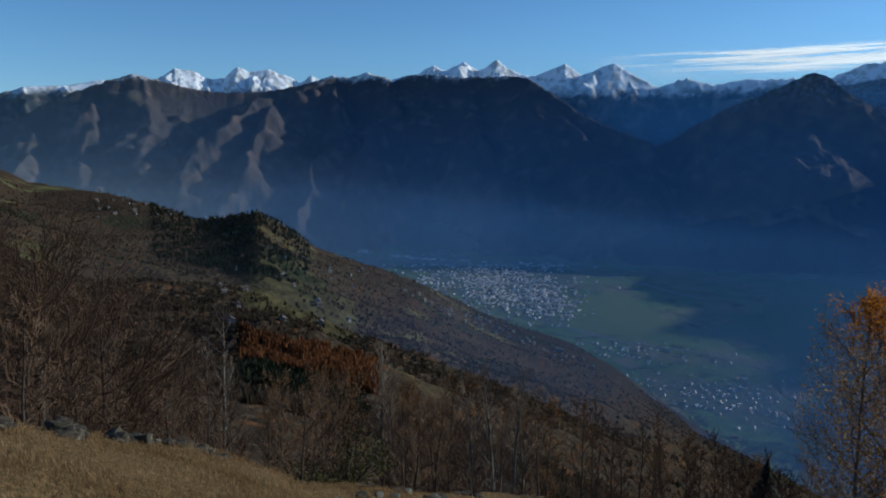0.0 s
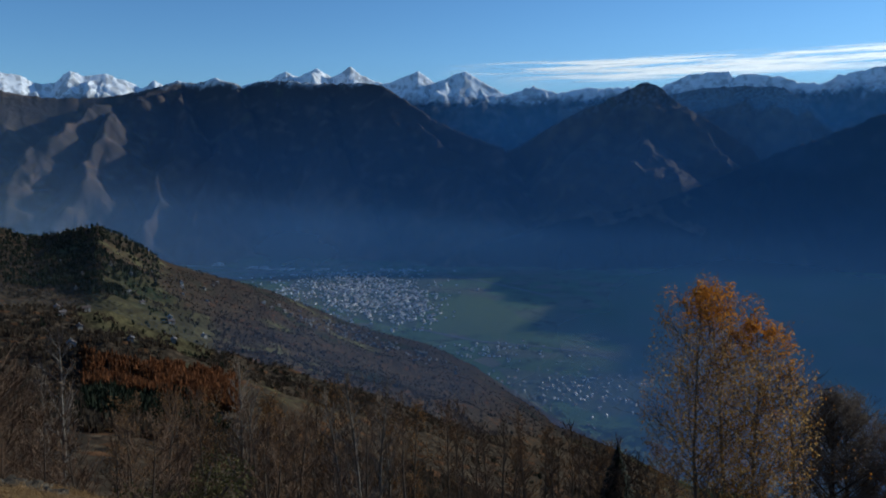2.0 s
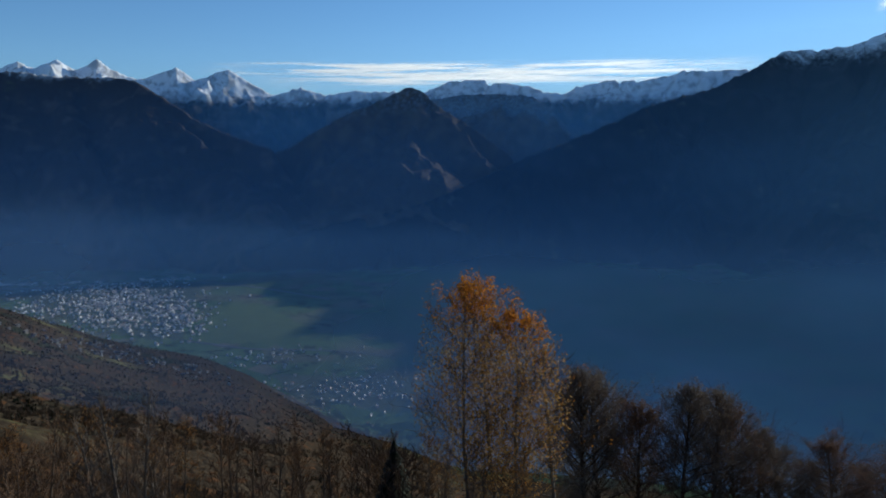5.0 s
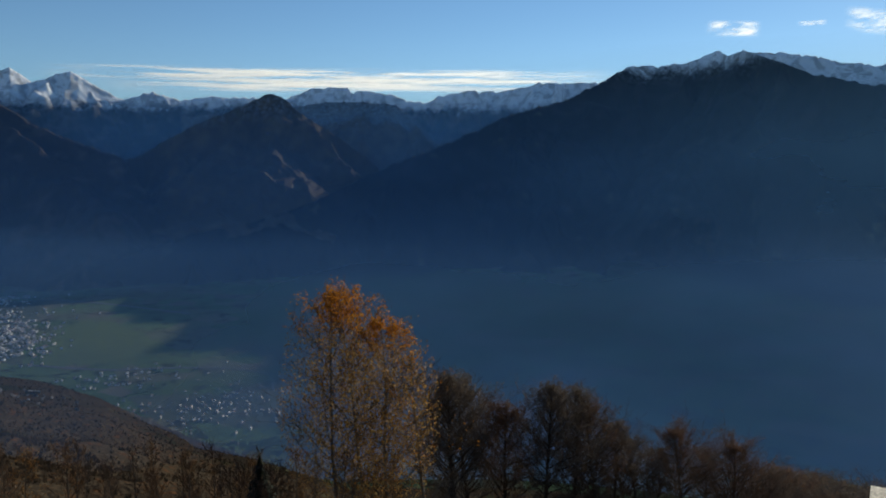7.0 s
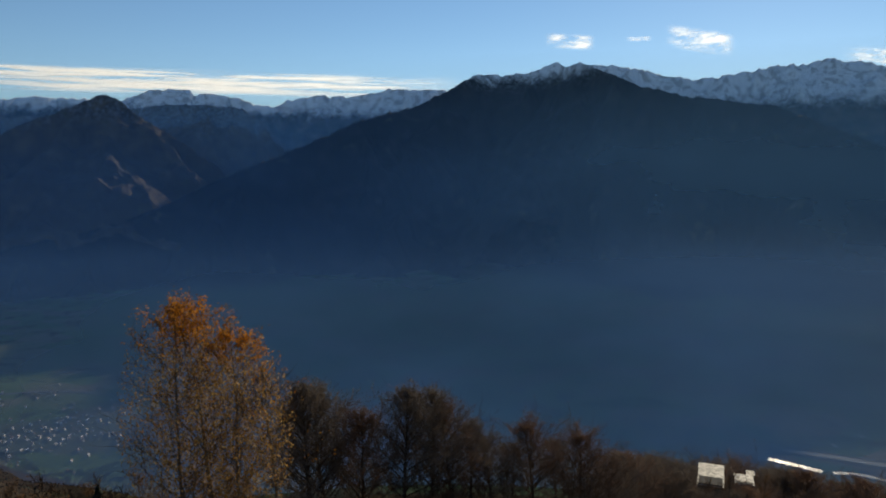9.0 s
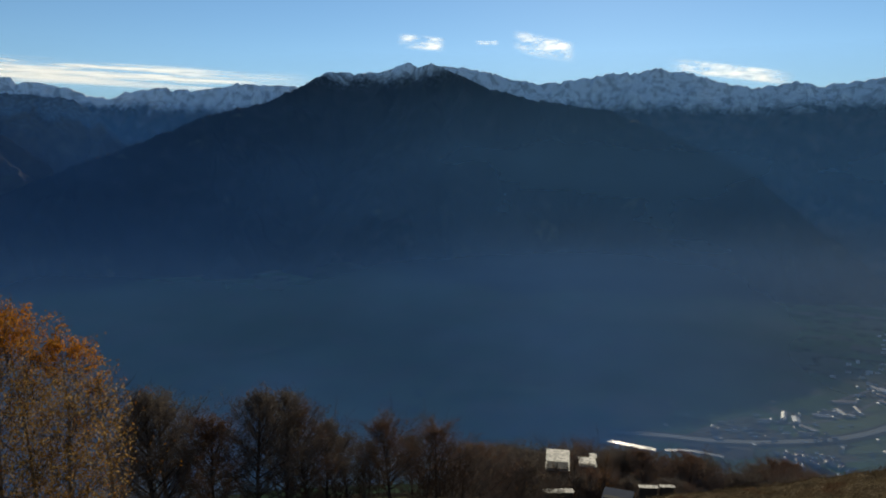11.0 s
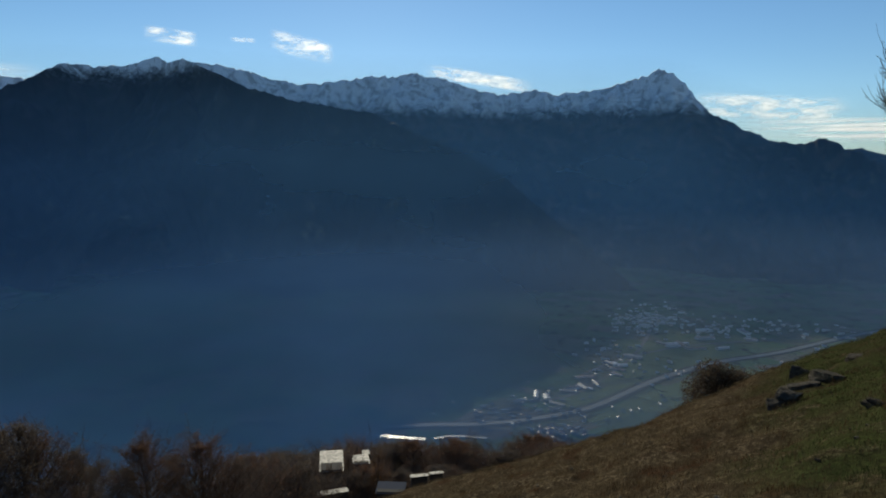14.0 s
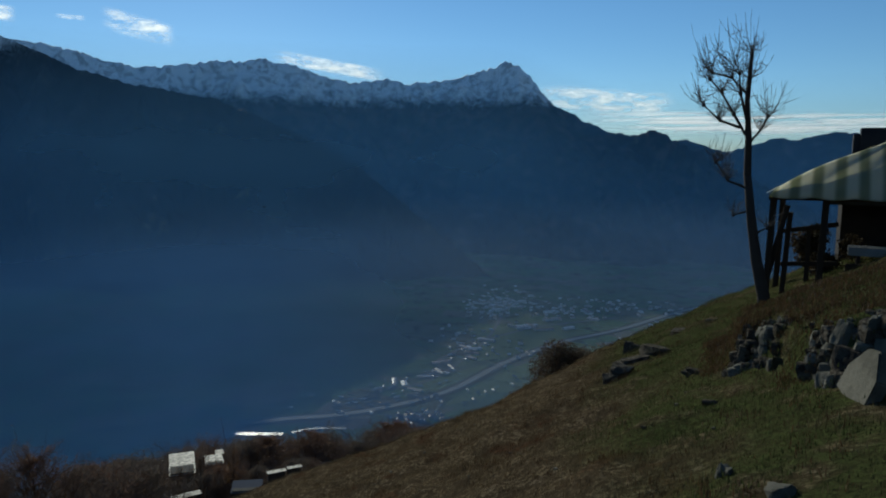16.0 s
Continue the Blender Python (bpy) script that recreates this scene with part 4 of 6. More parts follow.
for i in range(70):   # sheds and works along the far road
    b = rng.choice((rng.uniform(-10, -6), rng.uniform(-4, -1), rng.uniform(-10, 11)))
    spots.append((b, float(np.interp(b, [-10, -4, 3, 11], [-7.6, -8.6, -9.15, -9.25])) - rng.uniform(0, 0.12)))
for i in range(30):   # barns and works on the sunlit plain
    b = rng.uniform(86, 105)
    spots.append((b, float(np.interp(b, [86, 92, 97, 105], [-19.4, -16.8, -13.4, -12.3])) + rng.gauss(0, 0.6)))
wv, wf, rv, rf = [], [], [], []
for i, (b, e) in enumerate(spots):
    p = on_floor(b, e)
    if land(np.array([b]), np.array([math.hypot(p.x, p.y)]))[0] > FLOOR + 4:
        continue
    big = i >= len(spots) - 100
    w, d, h = (rng.uniform(16, 40), rng.uniform(8, 14), rng.uniform(3.5, 5.5)) if big else (rng.uniform(4.5, 8.5), rng.uniform(3.8, 5.6), rng.uniform(2.6, 5.2))
    if b > 80:
        w, d = w * 1.5, d * 1.2
    if e < -14.8:
        w, d, h = w * 0.78, d * 0.78, h * 0.78
    turn = Matrix.Translation((p.x, p.y, FLOOR)) @ Euler((0, 0, radians(rng.choice((15, 105, 60)) + rng.uniform(-14, 14)))).to_matrix().to_4x4()
    for (vs, fs), V, F in ((wall_shape(w, d, h, 1.3), wv, wf), (roof_shape(w, d, h, 1.3, 0.4, 0.2), rv, rf)):
        k0 = len(V)
        V.extend(turn @ Vector(q) for q in vs)
        F.extend(tuple(a + k0 for a in face) for face in fs)
town = tagged(new("town"), "dense pale town and villages spread over the valley floor", "town", kind="stuff")
part("wall", mesh_from("wall", wv, wf, TOWNWALL), town)
part("roof", mesh_from("roof", rv, rf, TOWNROOF), town, "grey and reddish pitched roofs")


# ---------------------------------------------------------------- woods far off: clumps of upright slivers
def thicket(name, label, spots, material, rng, slivers=9, category="woods"):
    """Many small bushy trees in one mesh. spots: place, height, width."""
    verts, faces = [], []
    for p, h, w in spots:
        for i in range(slivers):
            a, q = rng.uniform(0, 2 * math.pi), math.sqrt(rng.random()) * w
            top = h * (1 - 0.55 * (q / w) ** 2) * rng.uniform(0.75, 1.05)
            x, y = p.x + math.cos(a) * q * 0.6, p.y + math.sin(a) * q * 0.6
            wide = w * rng.uniform(0.12, 0.28)
            t = rng.uniform(0, math.pi)
            dx, dy = math.cos(t) * wide, math.sin(t) * wide
            k0 = len(verts)
            verts += [(x - dx * 0.4, y - dy * 0.4, p.z - 0.3), (x + dx * 0.4, y + dy * 0.4, p.z - 0.3), (x + dx, y + dy, p.z + top * 0.55), (x + math.cos(a) * q * 0.5, y + math.sin(a) * q * 0.5, p.z + top), (x - dx, y - dy, p.z + top * 0.5)]
            faces.append((k0, k0 + 1, k0 + 2, k0 + 3, k0 + 4))
    return tagged(new(name, mesh_from(name, verts, faces, material)), label, category, kind="stuff")


def scatter(many, b0, b1, r0, r1, h0, h1, keep=None, seed=1):
    rng2 = random.Random(seed)
    b = np.array([rng2.uniform(b0, b1) for i in range(many)])
    r = np.array([math.exp(rng2.uniform(math.log(r0), math.log(r1))) for i in range(many)])
    z = relief(b, r)
    out = []
    for bb, rr, zz in zip(b, r, z):
        if zz < FLOOR + 3:
            continue
        x, y = plan(bb, rr)
        p = Vector((float(x), float(y), zz))
        if keep and not keep(bb, rr, p):
            continue
        h = rng2.uniform(h0, h1)
        out.append((p, h, h * rng2.uniform(0.32, 0.5)))
    return out


def sight_angle(p):
    return math.degrees(math.atan2(p.z - EYE, math.hypot(p.x, p.y)))


def pasture(b, r, p):
    u, v = (p.x + 118 + 0.18 * (p.y - 585)) / 46, (p.y - 585) / 190
    if u * u + v * v < 1.0 + 0.5 * noise.noise(Vector((p.x * 0.03, p.y * 0.03, 9))) and noise.noise(Vector((p.x * 0.05, p.y * 0.02, 3))) < 0.10:
        return False
    return noise.noise(Vector((p.x * 0.006 + 4, p.y * 0.006, 0.5))) < 0.16


def on_knoll(b, r, p):
    return -22 < b < -10.5 and -8.6 - 0.25 * (b + 20) < sight_angle(p) and noise.noise(Vector((p.x * 0.01, p.y * 0.01, 7))) > -0.35


def under_larch(b, r, p):
    a = sight_angle(p)
    top = -14.0 - 0.29 * (b + 15.4)
    return -16 < b < -6 and top - 4.4 < a < top - 1.9 and noise.noise(Vector((p.x * 0.02, p.y * 0.02, 4))) > -0.25


def red_patch(b, r, p):
    a = sight_angle(p)
    top = -14.0 - 0.29 * (b + 15.4)
    return -16 < b < -5.5 and top - 2.5 < a < top + 0.3 * noise.noise(Vector((p.x * 0.03, p.y * 0.03, 1)))


thicket("woods", "brown leafless woods covering the hillside", scatter(42000, -44, 28, 150, 1450, 2.2, 4.2, pasture, 3), BRUSH, rng, 6)
thicket("fir_stand", "dark green fir stand on the knoll", scatter(3600, -24, -8, 600, 1250, 4, 7, on_knoll, 5), FIR, rng, 7)
thicket("fir_stand", "dark scattered firs among the brown woods", scatter(4600, -44, 24, 160, 1300, 2.4, 4.6, lambda b, r, p: noise.noise(Vector((p.x * 0.008, p.y * 0.008, 2))) > 0.17, 8), FIR, rng, 8)
thicket("larch_stand", "rust-red larch stand across the slope", scatter(9000, -17, -5, 130, 480, 3, 6, red_patch, 6), LARCH, rng, 10)
hedge_rows = []
for b0, b1, e0, e1, many in ((-9, 30, -19, -9.3, 110), (84, 116, -20, -10.8, 80)):
    for i in range(many):   # short rows of trees along field edges
        b, e, slope = rng.uniform(b0, b1), rng.uniform(e0, e1), rng.uniform(-0.5, 0.3)
        for j in range(rng.randint(6, 18)):
            hedge_rows.append((b + j * 0.11 * -e / 15, e + j * 0.06 * slope, rng.uniform(1.4, 3.0)))
thicket("fir_stand", "shaded dark firs below the red larches", scatter(5000, -17, -5, 130, 420, 3, 6, under_larch, 16), FIR, rng, 8)
foot = []
for i in range(3200):
    b, r = rng.uniform(15, 36), rng.uniform(880, 1170)
    p = at(b, r)
    if p.z < FLOOR + 6:
        h = rng.uniform(2.5, 4.5)
        foot.append((p, h, h * 0.8))
thicket("woods", "brown woods at the foot of the slope", foot, BRUSH, rng, 6)
thicket("hedges", "dark hedges and trees between the fields", [(on_floor(b, e), h, h * 0.9) for b, e, h in
        hedge_rows
        if land(np.array([b]), np.array([449.6 / math.tan(radians(-e))]))[0] < FLOOR + 1 and not (9.5 < b < 19 and -14.6 < e < -11.3)], FIR, rng, 5)


# ---------------------------------------------------------------- trees near by
def bend_line(rng, start, way, length, steps, wander, lift):
    pts, d = [Vector(start)], Vector(way).normalized()
    for i in range(steps):
        d = (d + Vector((rng.uniform(-wander, wander), rng.uniform(-wander, wander), rng.uniform(-wander, wander) + lift))).normalized()
        pts.append(pts[-1] + d * (length / steps))
    return pts


def tubes(lines):
    """Tapered tubes as one mesh: lines of (points, first radius, last radius, sides)."""
    verts, faces = [], []
    for pts, ra, rb, sides in lines:
        n, k0 = len(pts), len(verts)
        for i, p in enumerate(pts):
            d = (pts[min(i + 1, n - 1)] - pts[max(i - 1, 0)]).normalized()
            a = d.orthogonal().normalized()
            c = d.cross(a)
            r = ra + (rb - ra) * i / (n - 1)
            for s in range(sides):
                t = 2 * math.pi * s / sides
                verts.append(p + (a * math.cos(t) + c * math.sin(t)) * r)
        for i in range(n - 1):
            for s in range(sides):
                faces.append((k0 + i * sides + s, k0 + i * sides + (s + 1) % sides, k0 + (i + 1) * sides + (s + 1) % sides, k0 + (i + 1) * sides + s))
        faces.append(tuple(k0 + (n - 1) * sides + s for s in range(sides)))
    return verts, faces


def leaves(rng, spots, size):
    """Small folded leaves round the spots."""
    verts, faces = [], []
    for p in spots:
        a = Vector((rng.gauss(0, 1), rng.gauss(0, 1), rng.gauss(0, 1))).normalized() * size * rng.uniform(0.6, 1.2)
        c = a.cross(Vector((rng.gauss(0, 1), rng.gauss(0, 1), rng.gauss(0, 1)))).normalized() * size * 0.45
        k0 = len(verts)
        verts += [p - a, p + c, p + a, p - c]
        faces.append((k0, k0 + 1, k0 + 2, k0 + 3))
    return verts, faces


def tree_shape(seed, height, girth, first, boughs, reach, up, twigs, shoots, wander=0.12, round_crown=False, thin=0.012, dome=None):
    """Trunk and limbs; twigs; tips of the twigs."""
    rng = random.Random(seed)
    stem = bend_line(rng, (0, 0, -0.6), (rng.uniform(-0.08, 0.08), rng.uniform(-0.08, 0.08), 1), height + 0.6, 12, 0.05, 0.03)
    wood, fine, tips = [(stem, girth, girth * 0.12, 7)], [], []
    for i in range(boughs):
        t = first + (0.97 - first) * (i + rng.random()) / boughs
        j = min(int(t * 12), 11)
        p = stem[j].lerp(stem[j + 1], t * 12 - j)
        a = i * 2.4 + rng.uniform(-0.5, 0.5)
        s01 = (t - first) / (1 - first)
        size = reach * height * (math.sin(math.pi * min(1, s01 * 0.62 + 0.26)) if round_crown else min(1.0, 0.55 + s01) * (1.16 - 0.8 * s01)) * rng.uniform(0.7, 1.15)
        slope = up * rng.uniform(0.7, 1.3)
        if dome:   # limbs end on a rounded crown: middle height, half width, half height
            slope = up * rng.uniform(0.0, 1.5) + 0.7 * s01
            d = Vector((math.cos(a), math.sin(a), slope)).normalized()
            f = Vector((dome[1], dome[1], dome[2])) * height
            o = p - Vector((stem[6].x, stem[6].y, dome[0] * height))
            u, v = Vector((o.x / f.x, o.y / f.y, o.z / f.z)), Vector((d.x / f.x, d.y / f.y, d.z / f.z))
            q = u.dot(v) ** 2 - v.dot(v) * (u.dot(u) - 1)
            size = max(0.05 * height, (-u.dot(v) + math.sqrt(q)) / v.dot(v) if q > 0 else 0) * rng.uniform(0.72, 0.98)
            size = min(size, 0.62 * height)
        limb = bend_line(rng, p, (math.cos(a), math.sin(a), slope), size, 6, wander, 0.015 if dome else 0.06)
        wood.append((limb, girth * 0.34 * (1.2 - t), thin * 0.9, 5))
        for m in range(twigs):
            q = limb[1 + m * 5 // max(twigs, 1)].lerp(limb[min(2 + m * 5 // max(twigs, 1), 6)], rng.random())
            w = (limb[-1] - limb[0]).normalized() + Vector((rng.gauss(0, 0.55), rng.gauss(0, 0.55), rng.gauss(0.02 if dome else 0.25, 0.5)))
            twig = bend_line(rng, q, w, size * rng.uniform(0.28, 0.5), 4, 0.2, 0.08)
            fine.append((twig, thin * 1.1, thin * 0.5, 3))
            for s in range(shoots):
                g = twig[rng.randint(1, 4)]
                w2 = (twig[-1] - twig[0]).normalized() + Vector((rng.gauss(0, 0.7), rng.gauss(0, 0.7), rng.gauss(0.2, 0.5)))
                shoot = bend_line(rng, g, w2, size * rng.uniform(0.10, 0.24), 2, 0.2, 0.05)
                fine.append((shoot, thin * 0.7, thin * 0.35, 3))
                tips += shoot[1:]
            tips += twig[2:]
    for s in range(twigs * 2):
        w = bend_line(rng, stem[-2].lerp(stem[-1], rng.random()), (rng.gauss(0, 0.4), rng.gauss(0, 0.4), 1), height * 0.07, 3, 0.2, 0.1)
        fine.append((w, thin, thin * 0.4, 3))
        tips += w[1:]
    return wood, fine, tips


def tree_kind(seed, bark, twig_mat, leaf_mat=None, leaf_share=0.0, leaf_size=0.05, leaf_low=0.0, apart=False, **shape):
    wood, fine, tips = tree_shape(seed, **shape)
    trunk = mesh_from("trunk", *tubes(wood[:1] if apart else wood), bark, True)
    boughs = [mesh_from("bough", *tubes([w]), bark, True) for w in wood[1:]] if apart else []
    crown = mesh_from("crown", *tubes(fine), twig_mat)
    foliage = None
    if leaf_mat:
        rng = random.Random(seed + 99)
        spots = []
        for p in tips:
            if rng.random() < leaf_share * min(1.0, max(0.04, (p.z / shape["height"] - leaf_low) / 0.12)):
                spots += [p + Vector((rng.gauss(0, 0.12), rng.gauss(0, 0.12), rng.gauss(0, 0.1))) for i in range(3)]
        foliage = mesh_from("leaves", *leaves(rng, spots, leaf_size), leaf_mat)
    return trunk, crown, foliage, boughs


def plant(name, kind, place, turn, scale, label, group="", category="tree", lean=0.0):
    trunk, crown, foliage, boughs = kind
    ob = new(name)
    ob.matrix_basis = pose(*place, lean, 0, turn) @ Matrix.Diagonal((scale, scale, scale, 1))
    tagged(ob, label, category, group)
    stem = part("trunk", trunk, ob)
    for me in boughs:
        part("bough", me, stem)
    part("crown", crown, ob)
    if foliage:
        part("leaves", foliage, ob)
    return ob


SLIM = [tree_kind(s, BARK, TWIGS, RUSTLEAF, share, 0.055, height=11, girth=0.13, first=0.18, boughs=26, reach=0.22, up=1.1, twigs=7, shoots=4, thin=0.016)
        for s, share in ((11, 0.10), (12, 0.04), (13, 0.22), (14, 0.0))]
OCHRE = [tree_kind(s, BARK, PALETWIGS, RUSTLEAF, 0.28, 0.06, height=9, girth=0.10, first=0.15, boughs=24, reach=0.24, up=1.0, twigs=7, shoots=4, thin=0.015) for s in (21, 22)]
TWIGHAZE = leaf_material("grey_brown_buds", [(0, (0.12, 0.094, 0.07)), (0.5, (0.165, 0.13, 0.098)), (1, (0.215, 0.168, 0.126))], 0.35)
REDHAZE = leaf_material("reddish_brown_buds", [(0, (0.135, 0.074, 0.045)), (0.5, (0.185, 0.104, 0.063)), (1, (0.235, 0.138, 0.086))], 0.4)
ROUND = [tree_kind(s, DARKBARK, DARKTWIGS, haze, 0.45, 0.05, -1, height=8, girth=0.17, first=0.2, boughs=46, reach=0.40, up=0.6, twigs=12, shoots=7, wander=0.10, thin=0.011, dome=(0.59, w, 0.42))
         for s, haze, w in ((31, TWIGHAZE, 0.44), (32, TWIGHAZE, 0.50), (33, REDHAZE, 0.48))]
TALL = [tree_kind(s, DARKBARK, DARKTWIGS, haze, 0.4, 0.05, -1, height=9, girth=0.17, first=0.22, boughs=50, reach=0.40, up=0.8, twigs=12, shoots=7, wander=0.10, thin=0.011, dome=(0.62, w, 0.40))
        for s, haze, w in ((34, TWIGHAZE, 0.26), (35, TWIGHAZE, 0.33), (36, REDHAZE, 0.30))]
SHRUB = [tree_kind(s, DARKBARK, TWIGS, height=3.2, girth=0.05, first=0.05, boughs=16, reach=0.42, up=0.9, twigs=7, shoots=4, round_crown=True, thin=0.013) for s in (41, 42)]

PALE = [tree_kind(s, BIRCHBARK, GREYTWIGS, RUSTLEAF, 0.08, 0.05, height=11, girth=0.16, first=0.16, boughs=30, reach=0.21, up=1.1, twigs=7, shoots=4, thin=0.014) for s in (15, 16)]
GOLDLEAF = leaf_material("faded_golden_leaves", [(0, (0.20, 0.10, 0.028)), (0.5, (0.34, 0.19, 0.05)), (0.8, (0.48, 0.29, 0.09)), (1, (0.62, 0.44, 0.18))], 0.5)
# the orange birches: bright leaves on top, the last brown ones below
BIRCH = [tree_kind(s, BIRCHBARK, PALETWIGS, ORANGE, share, 0.075, low, apart=True, height=h, girth=0.13, first=0.15, boughs=40, reach=0.3, up=0.7, twigs=7, shoots=4, wander=0.14, thin=0.010, dome=(0.56, wide, 0.45))
         for s, h, share, low, wide in ((51, 14.6, 0.9, 0.79, 0.25), (52, 13.4, 0.9, 0.80, 0.25), (53, 9.5, 0.05, 0.3, 0.32), (54, 12.6, 0.9, 0.82, 0.24))]


def last_leaves(kind_seed, h, wide, many):
    """Thinly strewn faded leaves through the crown."""
    rng = random.Random(kind_seed)
    spots = []
    while len(spots) < many:
        p = Vector((rng.uniform(-1, 1), rng.uniform(-1, 1), rng.uniform(-1, 0.7)))
        if p.length < 1 and p.length > 0.35:
            spots.append(Vector((p.x * wide * h, p.y * wide * h, (0.56 + 0.45 * p.z) * h)))
    return mesh_from("leaves", *leaves(rng, spots, 0.078), GOLDLEAF)


def plant_to(name, kind, bearing, r, top_angle, height, label, group="", category="tree", turn=0):
    """Plants a tree so that its top stands at that angle of sight."""
    p = at(bearing, r)
    want = EYE + r * math.tan(radians(top_angle)) - p.z
    return plant(name, kind, p, turn, want / height, label, group, category)


BIRCHES = [plant_to("birch", BIRCH[0], 31.2, 40, -10.6, 14.6, "tall slender birch with glowing orange leaves on top", "birches on the slope", turn=20),
           plant_to("birch", BIRCH[1], 33.4, 41, -10.5, 13.4, "birch with orange leaves on top and a thin pale trunk", "birches on the slope", turn=140),
           plant_to("birch", BIRCH[3], 35.0, 40.4, -12.4, 12.6, "smaller birch with orange leaves on top", "birches on the slope", turn=250)]
for ob, (s, h, wide, many) in zip(BIRCHES, ((1, 14.6, 0.25, 8000), (2, 13.4, 0.25, 6400), (3, 12.6, 0.24, 5200))):
    part("leaves", last_leaves(s, h, wide, many), ob, "last faded brown leaves")
plant_to("birch", BIRCH[2], 38.2, 41, -15.7, 9.5, "nearly bare birch with few yellow leaves", "birches on the slope", turn=80)

# the row of dark round trees below
for n, (b, e, r) in enumerate(((40.4, -17.0, 50), (42.2, -17.2, 53), (44.6, -18.6, 52), (47.6, -17.5, 51), (49.8, -17.9, 53), (51.9, -18.9, 54), (53.4, -19.8, 57))):
    plant_to("tree", TALL[n % 3], b, r, e, 9.2, "dark leafless tree with a tall rounded crown", "row of round trees", turn=n * 77)
for n, (b, e, r) in enumerate(((55.0, -20.8, 60), (56.6, -21.8, 64), (58.4, -19.7, 63), (60.4, -21.6, 68), (64.4, -21.9, 70), (66.2, -22.3, 84), (67.8, -22.6, 88), (62.2, -20.1, 66))):
    plant_to("tree", ROUND[n % 3 if n < 7 else 2], b, r, e, 8.1, "dark leafless tree with a dense round crown", "row of round trees", turn=n * 77)

for i in range(46):
    b, r = rng.uniform(37, 66), rng.uniform(50, 66)
    plant("shrub", SHRUB[i % 2], at(b, r), rng.uniform(0, 360), rng.uniform(0.7, 1.25), "bare brown thicket between the round trees", "thicket under the round trees", "shrub")
# bare trees at the brow of the meadow and on the slope below
rng = random.Random(77)
for b, e, r, h, kind in ((-17.4, -12.6, 24, 11, 3), (-18.6, -15.0, 25, 11, 1), (-5.4, -16.6, 30, 11, 2), (-4.6, -17.6, 30.6, 11, 0), (4.2, -17.2, 33, 11, 1), (5.4, -17.8, 34, 11, 3), (3.0, -18.6, 33, 11, 0), (6.9, -18.6, 35, 11, 2)):
    plant_to("tree", PALE[kind % 2], b, r, e, h, "slender bare tree with a pale thin trunk", "bare trees on the slope", turn=rng.uniform(0, 360))
for i in range(105):
    b = rng.uniform(-34, 38)
    r = rng.uniform(27, 62) if b > -10 else rng.uniform(24, 60)
    top = np.interp(b, [-34, -24, -12, 0, 10, 22, 28, 38], [-14.5, -16.0, -17.4, -18.4, -19.6, -21.3, -22.6, -22.8]) + rng.uniform(-2.6, 0.5)
    kind, h = (rng.choice(OCHRE), 9) if rng.random() < 0.35 else (rng.choice(SLIM), 11)
    p = at(b, r)
    want = EYE + r * math.tan(radians(float(top))) - p.z
    if want < 2.2 or want > 15:
        continue
    plant("tree", kind, p, rng.uniform(0, 360), want / h, "slender leafless tree of the brown hillside wood" if h == 11 else "slender tree with the last ochre leaves", "bare trees on the slope")
for i in range(52):
    b, r = rng.uniform(-34, 40), math.exp(rng.uniform(math.log(62), math.log(190)))
    p = at(b, r)
    plant("tree", rng.choice(SLIM + OCHRE), p, rng.uniform(0, 360), rng.uniform(0.45, 0.85), "slender leafless tree of the brown hillside wood", "bare trees on the slope")
# the spreading bare tree on the left brow
BIG = tree_kind(61, DARKBARK, TWIGS, height=6.5, girth=0.12, first=0.04, boughs=46, reach=0.55, up=0.62, twigs=12, shoots=6, round_crown=True, wander=0.16, thin=0.013)
plant_to("tree", BIG, -30.2, 17.5, -7.0, 6.6, "spreading bare tree with a mass of reddish-brown twigs", turn=30)
plant_to("tree", BIG, -34.5, 20, -6.0, 6.6, "spreading bare tree with a mass of reddish-brown twigs", turn=160)
plant_to("tree", BIG, -25.8, 20.5, -11.5, 6.6, "spreading bare tree with a mass of reddish-brown twigs", turn=270)
plant_to("tree", BIG, -21.8, 23, -16.0, 6.6, "low spreading bare tree with reddish-brown twigs", turn=70)
for i in range(80):
    b = rng.uniform(-33, 30)
    r = float(np.interp(b, BROW_B, BROW_R)) + rng.uniform(2.5, 16)
    plant("shrub", rng.choice(SHRUB), at(b, r), rng.uniform(0, 360), rng.uniform(0.35, 0.8), "low tangle of bare brown twigs", "brushwood below the meadow", "shrub")


# ---------------------------------------------------------------- evergreen and leafy bushes
def bush_mesh(seed, w, h, material, many=900, size=0.09):
    rng = random.Random(seed)
    lumps = [(Vector((rng.gauss(0, w * 0.28), rng.gauss(0, w * 0.28), h * rng.uniform(0.3, 0.72))), rng.uniform(0.22, 0.4) * w) for i in range(9)]
    spots = []
    for i in range(many):
        c, r = rng.choice(lumps)
        d = Vector((rng.gauss(0, 1), rng.gauss(0, 1), rng.gauss(0, 1))).normalized()
        p = c + d * r * rng.uniform(0.35, 1.06)
        p.z = max(p.z, 0.0)
        spots.append(p)
    return mesh_from("foliage", *leaves(rng, spots, size), material), lumps


def bush(place, seed, w, h, material, label, many=900, size=0.09):
    me, lumps = bush_mesh(seed, w, h, material, many, size)
    stems = mesh_from("stem", *tubes([([Vector((0, 0, -0.3)), c * 0.5 + Vector((0, 0, 0.1)), c], 0.03 * w, 0.01 * w, 5) for c, r in lumps]), DARKBARK)
    ob = thing("bush", pose(*place), label, "bush")
    part("stem", stems, ob)
    part("foliage", me, ob)


